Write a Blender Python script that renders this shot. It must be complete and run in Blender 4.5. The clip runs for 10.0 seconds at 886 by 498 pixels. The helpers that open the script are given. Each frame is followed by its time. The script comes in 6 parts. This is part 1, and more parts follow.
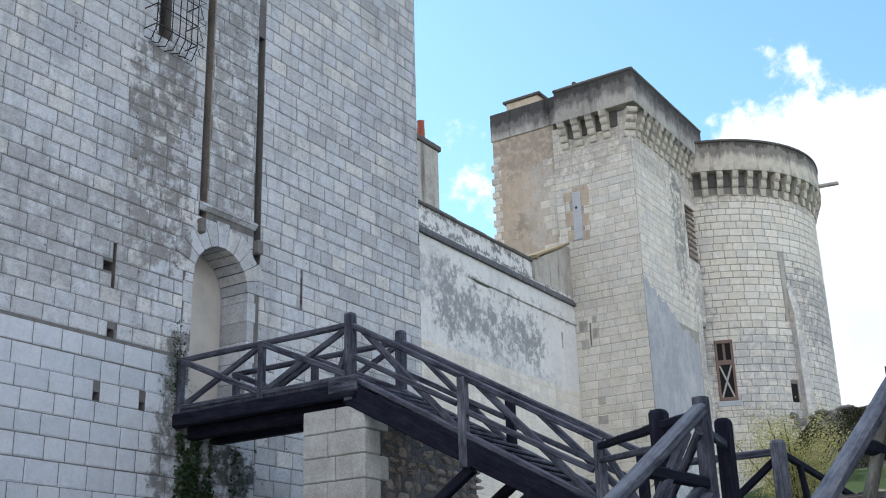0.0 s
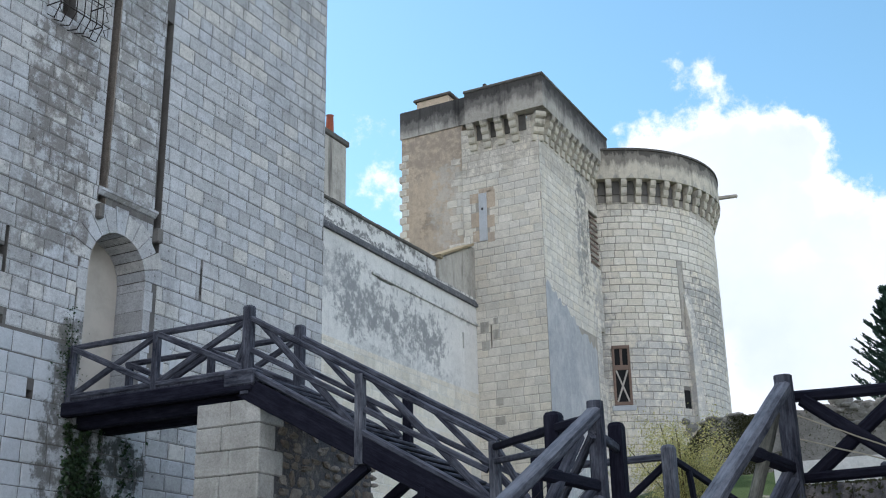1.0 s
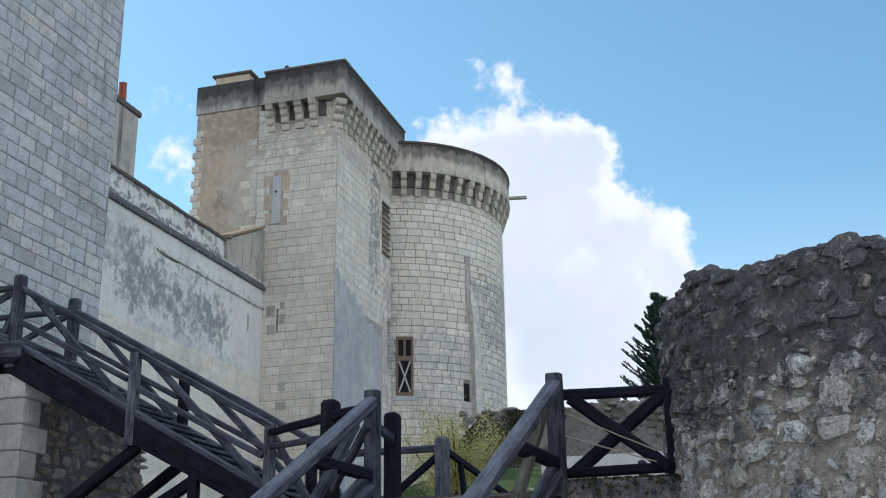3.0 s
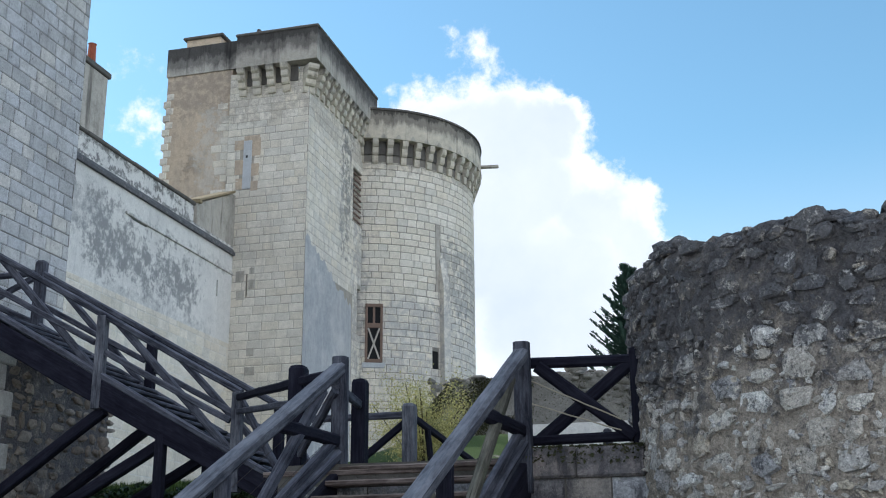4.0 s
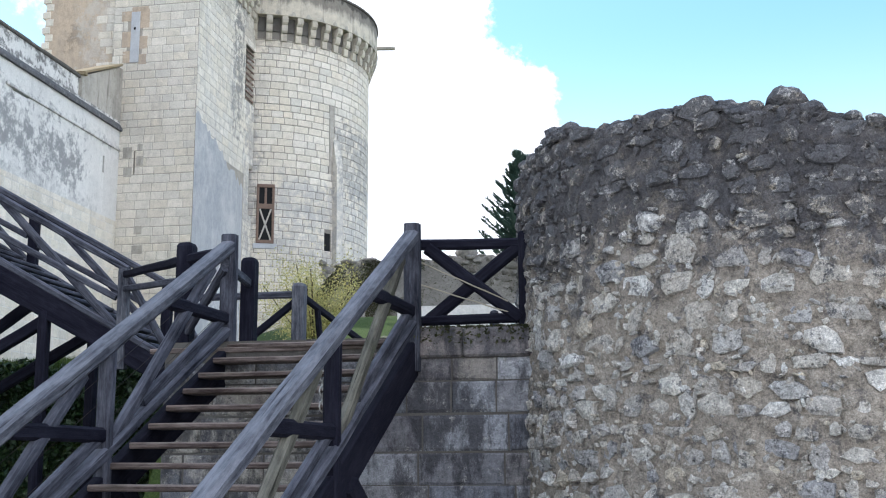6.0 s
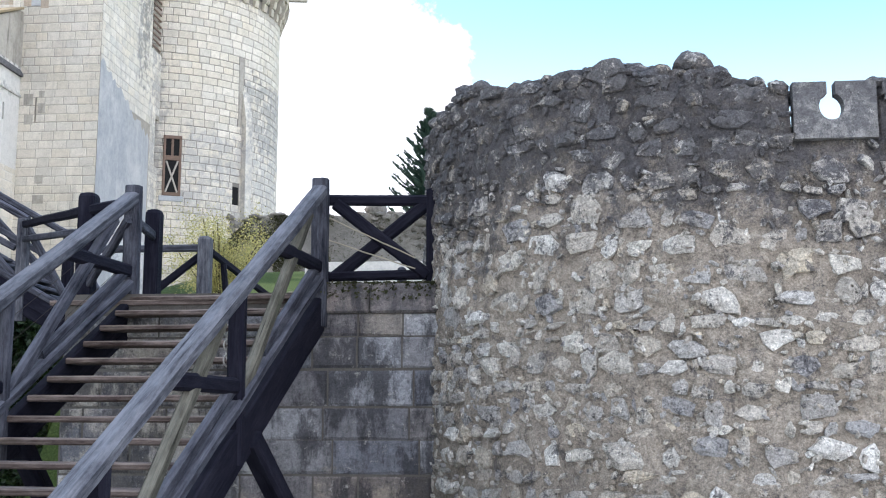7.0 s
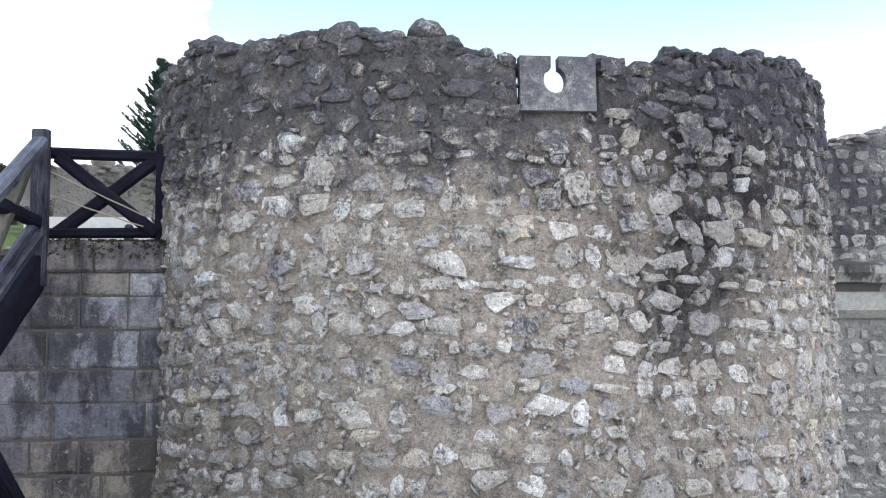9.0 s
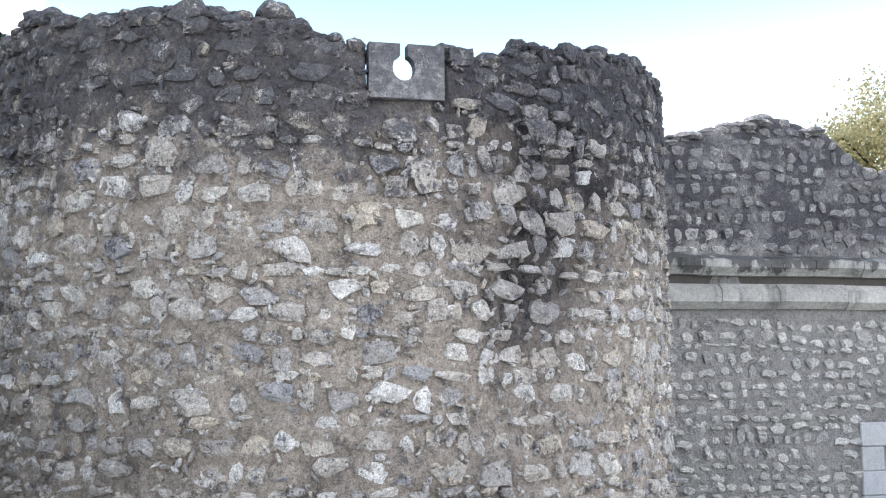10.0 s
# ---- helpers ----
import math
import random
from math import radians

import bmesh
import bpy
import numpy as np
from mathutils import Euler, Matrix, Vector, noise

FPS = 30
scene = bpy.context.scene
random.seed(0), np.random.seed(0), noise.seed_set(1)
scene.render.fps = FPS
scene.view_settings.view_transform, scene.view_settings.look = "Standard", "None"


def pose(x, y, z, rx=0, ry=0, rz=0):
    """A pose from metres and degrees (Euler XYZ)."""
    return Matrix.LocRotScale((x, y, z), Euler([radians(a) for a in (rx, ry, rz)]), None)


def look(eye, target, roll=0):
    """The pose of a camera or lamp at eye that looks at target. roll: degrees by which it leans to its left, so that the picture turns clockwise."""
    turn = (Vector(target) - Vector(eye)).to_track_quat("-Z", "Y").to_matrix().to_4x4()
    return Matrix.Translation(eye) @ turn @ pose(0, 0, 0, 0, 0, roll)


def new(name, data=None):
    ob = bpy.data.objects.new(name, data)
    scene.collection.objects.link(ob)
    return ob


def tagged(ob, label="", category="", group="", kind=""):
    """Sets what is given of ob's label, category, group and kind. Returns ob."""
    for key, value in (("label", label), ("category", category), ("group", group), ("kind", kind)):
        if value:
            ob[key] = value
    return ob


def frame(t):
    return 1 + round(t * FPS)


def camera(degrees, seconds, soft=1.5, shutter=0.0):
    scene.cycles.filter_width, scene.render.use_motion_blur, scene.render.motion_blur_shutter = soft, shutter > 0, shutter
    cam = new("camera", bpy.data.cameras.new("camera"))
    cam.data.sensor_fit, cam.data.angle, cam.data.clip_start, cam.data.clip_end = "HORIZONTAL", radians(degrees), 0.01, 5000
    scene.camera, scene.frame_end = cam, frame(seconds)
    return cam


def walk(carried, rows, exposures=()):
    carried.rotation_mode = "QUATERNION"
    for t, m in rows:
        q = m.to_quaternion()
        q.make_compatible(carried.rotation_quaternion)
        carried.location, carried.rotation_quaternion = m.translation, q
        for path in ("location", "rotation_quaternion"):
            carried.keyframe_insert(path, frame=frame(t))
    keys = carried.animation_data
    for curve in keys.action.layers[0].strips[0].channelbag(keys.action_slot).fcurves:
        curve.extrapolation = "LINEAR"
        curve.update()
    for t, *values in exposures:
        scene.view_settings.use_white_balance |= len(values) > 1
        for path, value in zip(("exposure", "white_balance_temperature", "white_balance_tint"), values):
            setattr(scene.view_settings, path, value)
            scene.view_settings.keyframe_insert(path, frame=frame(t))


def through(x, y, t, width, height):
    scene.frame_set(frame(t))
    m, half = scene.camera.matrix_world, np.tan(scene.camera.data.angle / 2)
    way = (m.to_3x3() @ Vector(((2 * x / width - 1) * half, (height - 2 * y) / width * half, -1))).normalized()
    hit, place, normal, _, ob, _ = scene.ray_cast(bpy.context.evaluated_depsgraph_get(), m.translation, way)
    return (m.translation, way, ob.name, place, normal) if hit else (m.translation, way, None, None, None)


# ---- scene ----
cam = camera(42.6, 10.0, soft=1.1)
PATH = [
    (0, (1.292, -0.139, 1.794), (1.199, 1.745, 2.457), -1.7),
    (0.5, (1.311, -0.087, 1.799), (1.301, 1.801, 2.458), -1.4),
    (1, (1.321, -0.08, 1.805), (1.394, 1.808, 2.461), -1.1),
    (1.5, (1.34, -0.057, 1.811), (1.511, 1.827, 2.461), -0.9),
    (2, (1.356, -0.037, 1.814), (1.643, 1.834, 2.461), -0.8),
    (2.5, (1.361, -0.063, 1.816), (1.741, 1.793, 2.456), -0.9),
    (4, (1.376, -0.082, 1.808), (1.863, 1.77, 2.383), -0.4),
    (4.5, (1.376, -0.066, 1.8), (1.898, 1.791, 2.328), -0.4),
    (5, (1.382, -0.08, 1.788), (1.949, 1.778, 2.263), -0.5),
    (5.5, (1.387, -0.076, 1.784), (2.004, 1.778, 2.21), -0.5),
    (7, (1.401, -0.093, 1.773), (2.231, 1.701, 2.075), -0.0),
    (7.5, (1.408, -0.103, 1.768), (2.326, 1.651, 2.051), -0.1),
    (8, (1.41, -0.12, 1.772), (2.44, 1.575, 2.033), -0.2),
    (8.5, (1.439, -0.12, 1.775), (2.567, 1.513, 2.019), -0.5),
    (9, (1.409, -0.126, 1.798), (2.638, 1.436, 2.024), -0.7),
    (9.5, (1.404, -0.105, 1.802), (2.731, 1.376, 2.015), -0.6),
    (10, (1.415, -0.109, 1.802), (2.848, 1.272, 2.002), -0.4),
]
walk(cam, [(t, look(*row)) for t, *row in PATH], [(0, 0.27, 6060, 15), (1.0, 0.13, 6040, 13), (2.0, -0.13, 5980, 12), (2.5, -0.15, 5950, 11.5), (4.0, 0.02, 5950, 11.5), (5.0, 0.26, 5950, 13), (5.5, 0.45, 6020, 14), (7.0, 0.88, 6230, 16.5), (10.0, 0.93, 6270, 17)])

# ---- world, sun, exposure ----
# The castle's own axes: a runs along the boundary wall, b away from it, z up; turned 30 degrees in the world.
GRID = pose(0, 0, 0, 0, 0, -30)
SUN_AZ, SUN_EL = -50.0, 44.0

world = bpy.data.worlds.new("sky_world")
scene.world = world
world.use_nodes = True
SKY = 0.13


class Nodes:
    """Small helper that builds a node tree."""

    def __init__(self, tree):
        self.tree = tree
        tree.nodes.clear()

    def add(self, kind, ins=(), **named):
        nd = self.tree.nodes.new(kind)
        for key, value in list(enumerate(ins)) + list(named.items()):
            if value is None:
                continue
            sock = nd.inputs[key if isinstance(key, int) else key.replace("_", " ")]
            if isinstance(value, bpy.types.NodeSocket):
                self.tree.links.new(value, sock)
            else:
                sock.default_value = value
        return nd

    def math(self, op, *ins, clamp=False):
        nd = self.add("ShaderNodeMath", ins)
        nd.operation, nd.use_clamp = op, clamp
        return nd.outputs[0]

    def vmath(self, op, *ins):
        nd = self.add("ShaderNodeVectorMath", ins)
        nd.operation = op
        return nd.outputs[0]

    def mix(self, fac, a, b, blend="MIX"):
        nd = self.tree.nodes.new("ShaderNodeMix")
        nd.data_type, nd.blend_type = "RGBA", blend
        for i, v in ((0, fac), (6, a), (7, b)):
            if isinstance(v, bpy.types.NodeSocket):
                self.tree.links.new(v, nd.inputs[i])
            else:
                nd.inputs[i].default_value = v if i == 0 else (*v[:3], 1.0)
        return nd.outputs[2]

    def noise(self, vec, scale, detail=4.0, rough=0.6, warp=0.0):
        nd = self.add("ShaderNodeTexNoise", Vector=vec, Scale=scale, Detail=detail, Roughness=rough, Distortion=warp)
        return nd.outputs["Fac"]

    def voro(self, vec, scale, feature="F1"):
        nd = self.add("ShaderNodeTexVoronoi", Vector=vec, Scale=scale)
        nd.feature = feature
        return nd.outputs["Distance"]

    def step(self, value, lo, hi):
        nd = self.add("ShaderNodeMapRange", (value, lo, hi, 0.0, 1.0))
        nd.interpolation_type = "SMOOTHSTEP"
        return nd.outputs[0]

    def ramp(self, fac, stops):
        nd = self.add("ShaderNodeValToRGB", (fac,))
        el = nd.color_ramp.elements
        while len(el) < len(stops):
            el.new(0.5)
        for e, (p, c) in zip(el, stops):
            e.position, e.color = p, (*c, 1.0)
        return nd.outputs[0]


def sky_direction(az, el):
    az, el = radians(az), radians(el)
    return (math.sin(az) * math.cos(el), math.cos(az) * math.cos(el), math.sin(el))


def build_sky():
    n = Nodes(world.node_tree)
    way = n.add("ShaderNodeTexCoord").outputs["Generated"]
    sky = n.tree.nodes.new("ShaderNodeTexSky")
    sky.sky_type, sky.sun_disc = "NISHITA", False
    sky.sun_elevation, sky.sun_rotation = radians(SUN_EL), radians(SUN_AZ)
    sky.air_density, sky.dust_density, sky.ozone_density = 1.0, 0.6, 1.0
    # cumulus: soft heaps of several lobes, their rims broken by noise
    warp = n.add("ShaderNodeTexNoise", Vector=way, Scale=19.0, Detail=8.0, Roughness=0.6).outputs["Color"]
    off = n.vmath("SUBTRACT", warp, (0.5, 0.5, 0.5))
    off = n.add("ShaderNodeVectorMath", (off,))
    off.operation = "SCALE"
    off.inputs["Scale"].default_value = 0.062
    moved = n.vmath("ADD", way, off.outputs[0])
    total = None
    for az, el, size, *thin in CLOUDS:
        gap = n.vmath("SUBTRACT", moved, sky_direction(az, el))
        dist = n.add("ShaderNodeVectorMath", (gap,))
        dist.operation = "LENGTH"
        lobe = n.math("SUBTRACT", 1.0, n.math("DIVIDE", dist.outputs["Value"], math.sin(radians(size))))
        if thin:
            lobe = n.math("MULTIPLY", lobe, thin[0])
        total = lobe if total is None else n.math("SMOOTH_MAX", total, lobe, 0.12)
    # a thin veil low over the horizon and heaps added in the unseen rest of the sky
    up = n.add("ShaderNodeSeparateXYZ", (way,)).outputs["Z"]
    torn = n.math("MULTIPLY", n.math("SUBTRACT", n.noise(way, 26.0, 9.0, 0.64), 0.5), 1.5)
    cover = n.step(n.math("ADD", total, torn), -0.02, 0.34)
    inner = n.noise(way, 9.0, 5.0, 0.55)
    veil = n.math("MULTIPLY", n.step(up, 0.38, 0.04), 0.8)
    cover = n.math("MAXIMUM", cover, veil)
    shade = n.ramp(n.math("ADD", n.math("MULTIPLY", n.step(total, 0.05, 0.6), 0.55), n.math("MULTIPLY", inner, 0.45)), [(0.25, (8.6, 8.7, 8.8)), (0.6, (8.0, 8.2, 8.3)), (0.97, (5.4, 6.1, 6.7))])
    # clouds opposite the sun show their lit side, brightened as fill for the walls
    facing = n.add("ShaderNodeVectorMath", (way, sky_direction(SUN_AZ, SUN_EL)))
    facing.operation = "DOT_PRODUCT"
    lit = n.math("ADD", 1.0, n.math("MULTIPLY", n.step(facing.outputs["Value"], 0.15, -0.6), CLOUD_FILL))
    shade = n.mix(1.0, shade, n.add("ShaderNodeCombineXYZ", (lit, lit, lit)).outputs[0], "MULTIPLY")
    clear = n.mix(1.0, sky.outputs[0], (1.34, 1.70, 1.52), "MULTIPLY")
    color = n.mix(cover, clear, shade)
    back = n.add("ShaderNodeBackground", (color, SKY))
    out = n.tree.nodes.new("ShaderNodeOutputWorld")
    n.tree.links.new(back.outputs[0], out.inputs[0])


# azimuth from +y to the right, elevation, radius, in degrees
CLOUDS = [(13.3, 21.8, 3.4), (15.6, 22.0, 3.5), (17.8, 21.9, 3.6), (20.1, 22.3, 2.8), (21.3, 22.9, 1.8), (19.3, 19.6, 3.8), (22.4, 18.2, 3.2), (24.2, 17.2, 2.7), (25.6, 15.7, 2.6), (16.2, 17.4, 6.4), (20.4, 13.9, 6.7), (24.5, 12.5, 5.4),
          (16.2, 26.8, 1.1, 0.27), (-0.9, 22.4, 1.6, 0.15), (32, 8, 7), (38, 3, 8), (50, 2, 8), (64, 3, 9),
          # unseen clouds behind the camera, added to brighten the walls
          (105, 20, 11), (130, 40, 13), (150, 16, 18), (175, 45, 22), (200, 20, 22), (225, 42, 22), (250, 18, 22), (280, 32, 17), (165, 70, 16)]
CLOUD_FILL = 1.25
build_sky()

sun = new("sun", bpy.data.lights.new("sun", "SUN"))
sun.data.energy, sun.data.angle, sun.data.color = 3.2, radians(0.6), (1.0, 0.95, 0.87)
sun.matrix_world = look(sky_direction(SUN_AZ, SUN_EL), (0, 0, 0))

# ---- materials ----


def material(name):
    mat = bpy.data.materials.new(name)
    mat.use_nodes = True
    return mat, Nodes(mat.node_tree)


def finish(mat, n, color, rough=0.9, height=None, bump=0.4, dist=0.02, metal=0.0, extra=None, gloss=0.3):
    bs = n.add("ShaderNodeBsdfPrincipled", Base_Color=color, Roughness=rough, Metallic=metal)
    bs.inputs["Specular IOR Level"].default_value = gloss
    if height is not None:
        bp = n.add("ShaderNodeBump", Height=height, Strength=bump, Distance=dist)
        n.tree.links.new(bp.outputs[0], bs.inputs["Normal"])
    out = n.tree.nodes.new("ShaderNodeOutputMaterial")
    last = bs.outputs[0]
    if extra is not None:
        last = n.add("ShaderNodeMixShader", (extra[0], last, extra[1])).outputs[0]
    n.tree.links.new(last, out.inputs[0])
    return mat


def grid_place(n):
    """The place on the castle's axes (a, b, z), in metres."""
    pos = n.add("ShaderNodeNewGeometry").outputs["Position"]
    mp = n.add("ShaderNodeMapping", (pos, (0, 0, 0), (0, 0, radians(30)), (1, 1, 1)))
    return mp.outputs[0]


def piece_random(n):
    """A number of its own for each piece, be it an object or an island of a joined mesh."""
    a = n.add("ShaderNodeNewGeometry").outputs["Random Per Island"]
    b = n.add("ShaderNodeObjectInfo").outputs["Random"]
    return n.math("FRACT", n.math("ADD", a, b))


def patch(n, sep, place, lo, hi, soft, ragged=0.5, scale=1.4):
    """A stain with an uneven outline that fills the box lo..hi."""
    runs = n.noise(n.vmath("MULTIPLY", place, (1.0, 1.0, 0.22)), scale * 2.2, 7.0, 0.7)
    nz = n.math("MULTIPLY", n.math("SUBTRACT", n.math("ADD", n.math("MULTIPLY", runs, 0.6), n.math("MULTIPLY", n.noise(place, scale, 7.0, 0.7), 0.4)), 0.5), ragged * 4)
    res = None
    for i in range(3):
        if lo[i] is None:
            continue
        v = n.math("ADD", sep.outputs[i], nz)
        m = n.math("MULTIPLY", n.step(v, lo[i] - soft, lo[i] + soft), n.step(v, hi[i] + soft, hi[i] - soft))
        res = m if res is None else n.math("MULTIPLY", res, m)
    return res


def stone(name, tones, grime=(0.16, 0.155, 0.15), dirt=0.35, stains=(), pits=0.5, streak=0.4, bump=0.6, mottle=0.5, grit=0.3, blotch=0.0, holes=0.0, spots=0.0, rise=(9.0, 10.0)):
    """Weathered stone: a tone for each piece, mottling, pits, rain streaks and named stains (lo, hi, soft, strength, colour)."""
    mat, n = material(name)
    place = grid_place(n)
    sep = n.add("ShaderNodeSeparateXYZ", (place,))
    rnd = piece_random(n)
    k = len(tones)
    col = n.ramp(rnd, [(i / max(1, k - 1), c) for i, c in enumerate(tones)])
    big = n.noise(place, 0.55, 6.0, 0.65)
    mid = n.noise(place, 4.5, 6.0, 0.7)
    fine = n.noise(place, 38.0, 5.0, 0.75)
    col = n.mix(n.math("MULTIPLY", n.step(mid, 0.38, 0.75), mottle), col, tuple(c * 0.62 for c in tones[0]))
    col = n.mix(n.math("MULTIPLY", n.step(fine, 0.55, 0.8), 0.35), col, tuple(min(1, c * 1.25) for c in tones[-1]))
    col = n.mix(n.math("MULTIPLY", n.step(big, 0.45, 0.72), dirt), col, grime)
    stretched = n.vmath("MULTIPLY", place, (1.0, 1.0, 0.08))
    run = n.noise(stretched, 3.2, 5.0, 0.65)
    col = n.mix(n.math("MULTIPLY", n.step(run, 0.52, 0.75), streak), col, grime)
    worn = n.noise(place, 2.1, 10.0, 0.78)
    for lo, hi, soft, strength, tint in stains:
        m = patch(n, sep, place, lo, hi, soft)
        if isinstance(tint, float):
            # a darkening film that leaves the pieces their own tones
            m = n.math("MULTIPLY", m, n.step(n.math("ADD", worn, n.math("MULTIPLY", fine, 0.25)), 0.22, 0.58))
            k2 = n.math("SUBTRACT", 1.0, n.math("MULTIPLY", n.math("MULTIPLY", m, strength, clamp=True), 1.0 - tint))
            cool = n.math("MULTIPLY", k2, n.math("SUBTRACT", 1.06, n.math("MULTIPLY", k2, 0.06)))
            col = n.mix(1.0, col, n.add("ShaderNodeCombineXYZ", (k2, k2, cool)).outputs[0], "MULTIPLY")
            continue
        eaten = n.math("ADD", n.math("MULTIPLY", m, 0.55), n.math("MULTIPLY", n.math("SUBTRACT", n.math("ADD", worn, n.math("MULTIPLY", n.math("SUBTRACT", mid, 0.5), 0.5)), 0.5), 2.2))
        m = n.math("MULTIPLY", n.step(eaten, 0.28, 0.66), n.step(m, 0.0, 0.25))
        col = n.mix(n.math("MULTIPLY", m, strength, clamp=True), col, tint)
    if blotch:
        spot = n.step(n.noise(n.vmath("MULTIPLY", place, (1.0, 1.0, 0.4)), 2.6, 9.0, 0.74), 0.47, 0.58)
        col = n.mix(n.math("MULTIPLY", spot, blotch), col, grime)
    if spots:
        # crusts of lichen: near-black blots, thicker towards the exposed top, and small pale ones
        more = n.math("MULTIPLY", n.step(n.math("ADD", sep.outputs[2], n.math("MULTIPLY", n.math("SUBTRACT", big, 0.5), 2.5)), *rise), 0.13)
        crust = n.noise(place, 6.0, 11.0, 0.82, 0.3)
        dark = n.step(n.math("ADD", crust, more), 0.535, 0.605)
        pale = n.step(n.noise(n.vmath("ADD", place, (7.3, 2.1, 4.4)), 9.0, 10.0, 0.8), 0.58, 0.64)
        col = n.mix(n.math("MULTIPLY", pale, spots * 0.75), col, (0.66, 0.64, 0.60))
        col = n.mix(n.math("MULTIPLY", dark, spots), col, (0.074, 0.074, 0.086))
    g1 = n.math("MULTIPLY", n.math("SUBTRACT", n.noise(place, 24.0, 9.0, 0.8), 0.5), 2.6 * grit)
    g2 = n.math("MULTIPLY", n.math("SUBTRACT", n.noise(place, 80.0, 4.0, 0.7), 0.5), 1.6 * grit)
    g = n.math("MAXIMUM", n.math("ADD", 1.0, n.math("ADD", g1, g2)), 0.15)
    col = n.mix(1.0, col, n.add("ShaderNodeCombineXYZ", (g, g, g)).outputs[0], "MULTIPLY")
    pit = n.step(n.voro(place, 17.0), 0.22, 0.05)
    col = n.mix(n.math("MULTIPLY", n.math("MULTIPLY", pit, n.step(mid, 0.45, 0.6)), pits), col, (0.06, 0.055, 0.05))
    if holes:
        bite = n.math("MULTIPLY", n.step(n.voro(place, 6.5), 0.20, 0.09), n.step(n.noise(place, 1.1, 5.0, 0.6), 0.50, 0.60))
        col = n.mix(n.math("MULTIPLY", bite, holes), col, (0.06, 0.057, 0.055))
    h = n.math("ADD", n.math("MULTIPLY", mid, 0.6), n.math("MULTIPLY", fine, 0.4))
    h = n.math("SUBTRACT", h, n.math("MULTIPLY", pit, pits * 0.5))
    return finish(mat, n, col, 0.92, h, bump, 0.03 + 0.03 * grit)


def timber(name, dark, light, moss=0.0):
    """Grey weathered timber with its grain along the piece's own x axis."""
    mat, n = material(name)
    obj = n.add("ShaderNodeTexCoord").outputs["Object"]
    seed = n.math("MULTIPLY", n.add("ShaderNodeObjectInfo").outputs["Random"], 40.0)
    vec = n.vmath("ADD", obj, n.add("ShaderNodeCombineXYZ", (seed, seed, seed)).outputs[0])
    grain = n.noise(n.vmath("MULTIPLY", vec, (1.2, 26.0, 26.0)), 1.6, 6.0, 0.7, 0.4)
    broad = n.noise(n.vmath("MULTIPLY", vec, (1.6, 6.0, 6.0)), 1.5, 8.0, 0.75)
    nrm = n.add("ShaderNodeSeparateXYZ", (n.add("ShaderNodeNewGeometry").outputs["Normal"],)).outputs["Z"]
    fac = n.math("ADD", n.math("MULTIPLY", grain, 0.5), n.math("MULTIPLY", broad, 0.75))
    # upward faces lean to the paler tone
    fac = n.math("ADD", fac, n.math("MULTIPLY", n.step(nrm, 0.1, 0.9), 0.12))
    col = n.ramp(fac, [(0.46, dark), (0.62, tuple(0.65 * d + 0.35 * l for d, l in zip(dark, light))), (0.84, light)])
    if moss:
        col = n.mix(n.math("MULTIPLY", n.step(n.noise(vec, 2.1, 5.0), 0.55, 0.75), moss), col, (0.045, 0.075, 0.02))
    crack = n.step(n.noise(n.vmath("MULTIPLY", vec, (0.8, 30.0, 30.0)), 1.1, 3.0, 0.5), 0.36, 0.28)
    col = n.mix(n.math("MULTIPLY", crack, 0.7), col, tuple(c * 0.3 for c in dark))
    h = n.math("SUBTRACT", grain, n.math("MULTIPLY", crack, 0.6))
    return finish(mat, n, col, n.math("ADD", 0.7, n.math("MULTIPLY", grain, 0.25)), h, 0.5, 0.012, gloss=0.1)


def leafy(name, tones, gloss=0.5, through=0.35):
    mat, n = material(name)
    rnd = piece_random(n)
    k = len(tones)
    col = n.ramp(rnd, [(i / (k - 1), c) for i, c in enumerate(tones)])
    place = grid_place(n)
    col = n.mix(n.math("MULTIPLY", n.step(n.noise(place, 2.0, 4.0), 0.4, 0.7), 0.5), col, tuple(c * 0.55 for c in tones[0]))
    tr = n.add("ShaderNodeBsdfTranslucent", (n.mix(0.5, col, tones[-1]),))
    return finish(mat, n, col, gloss, None, extra=(through, tr.outputs[0]))


def plain(name, color, rough=0.8, metal=0.0, scale=9.0, vary=0.4, bump=0.25):
    mat, n = material(name)
    obj = n.add("ShaderNodeTexCoord").outputs["Object"]
    nz = n.noise(obj, scale, 6.0, 0.7)
    col = n.mix(n.math("MULTIPLY", n.step(nz, 0.35, 0.75), vary), color, tuple(c * 0.45 for c in color))
    return finish(mat, n, col, rough, nz, bump, 0.01, metal)


GREY_BLACK = (0.075, 0.073, 0.075)
M = {}
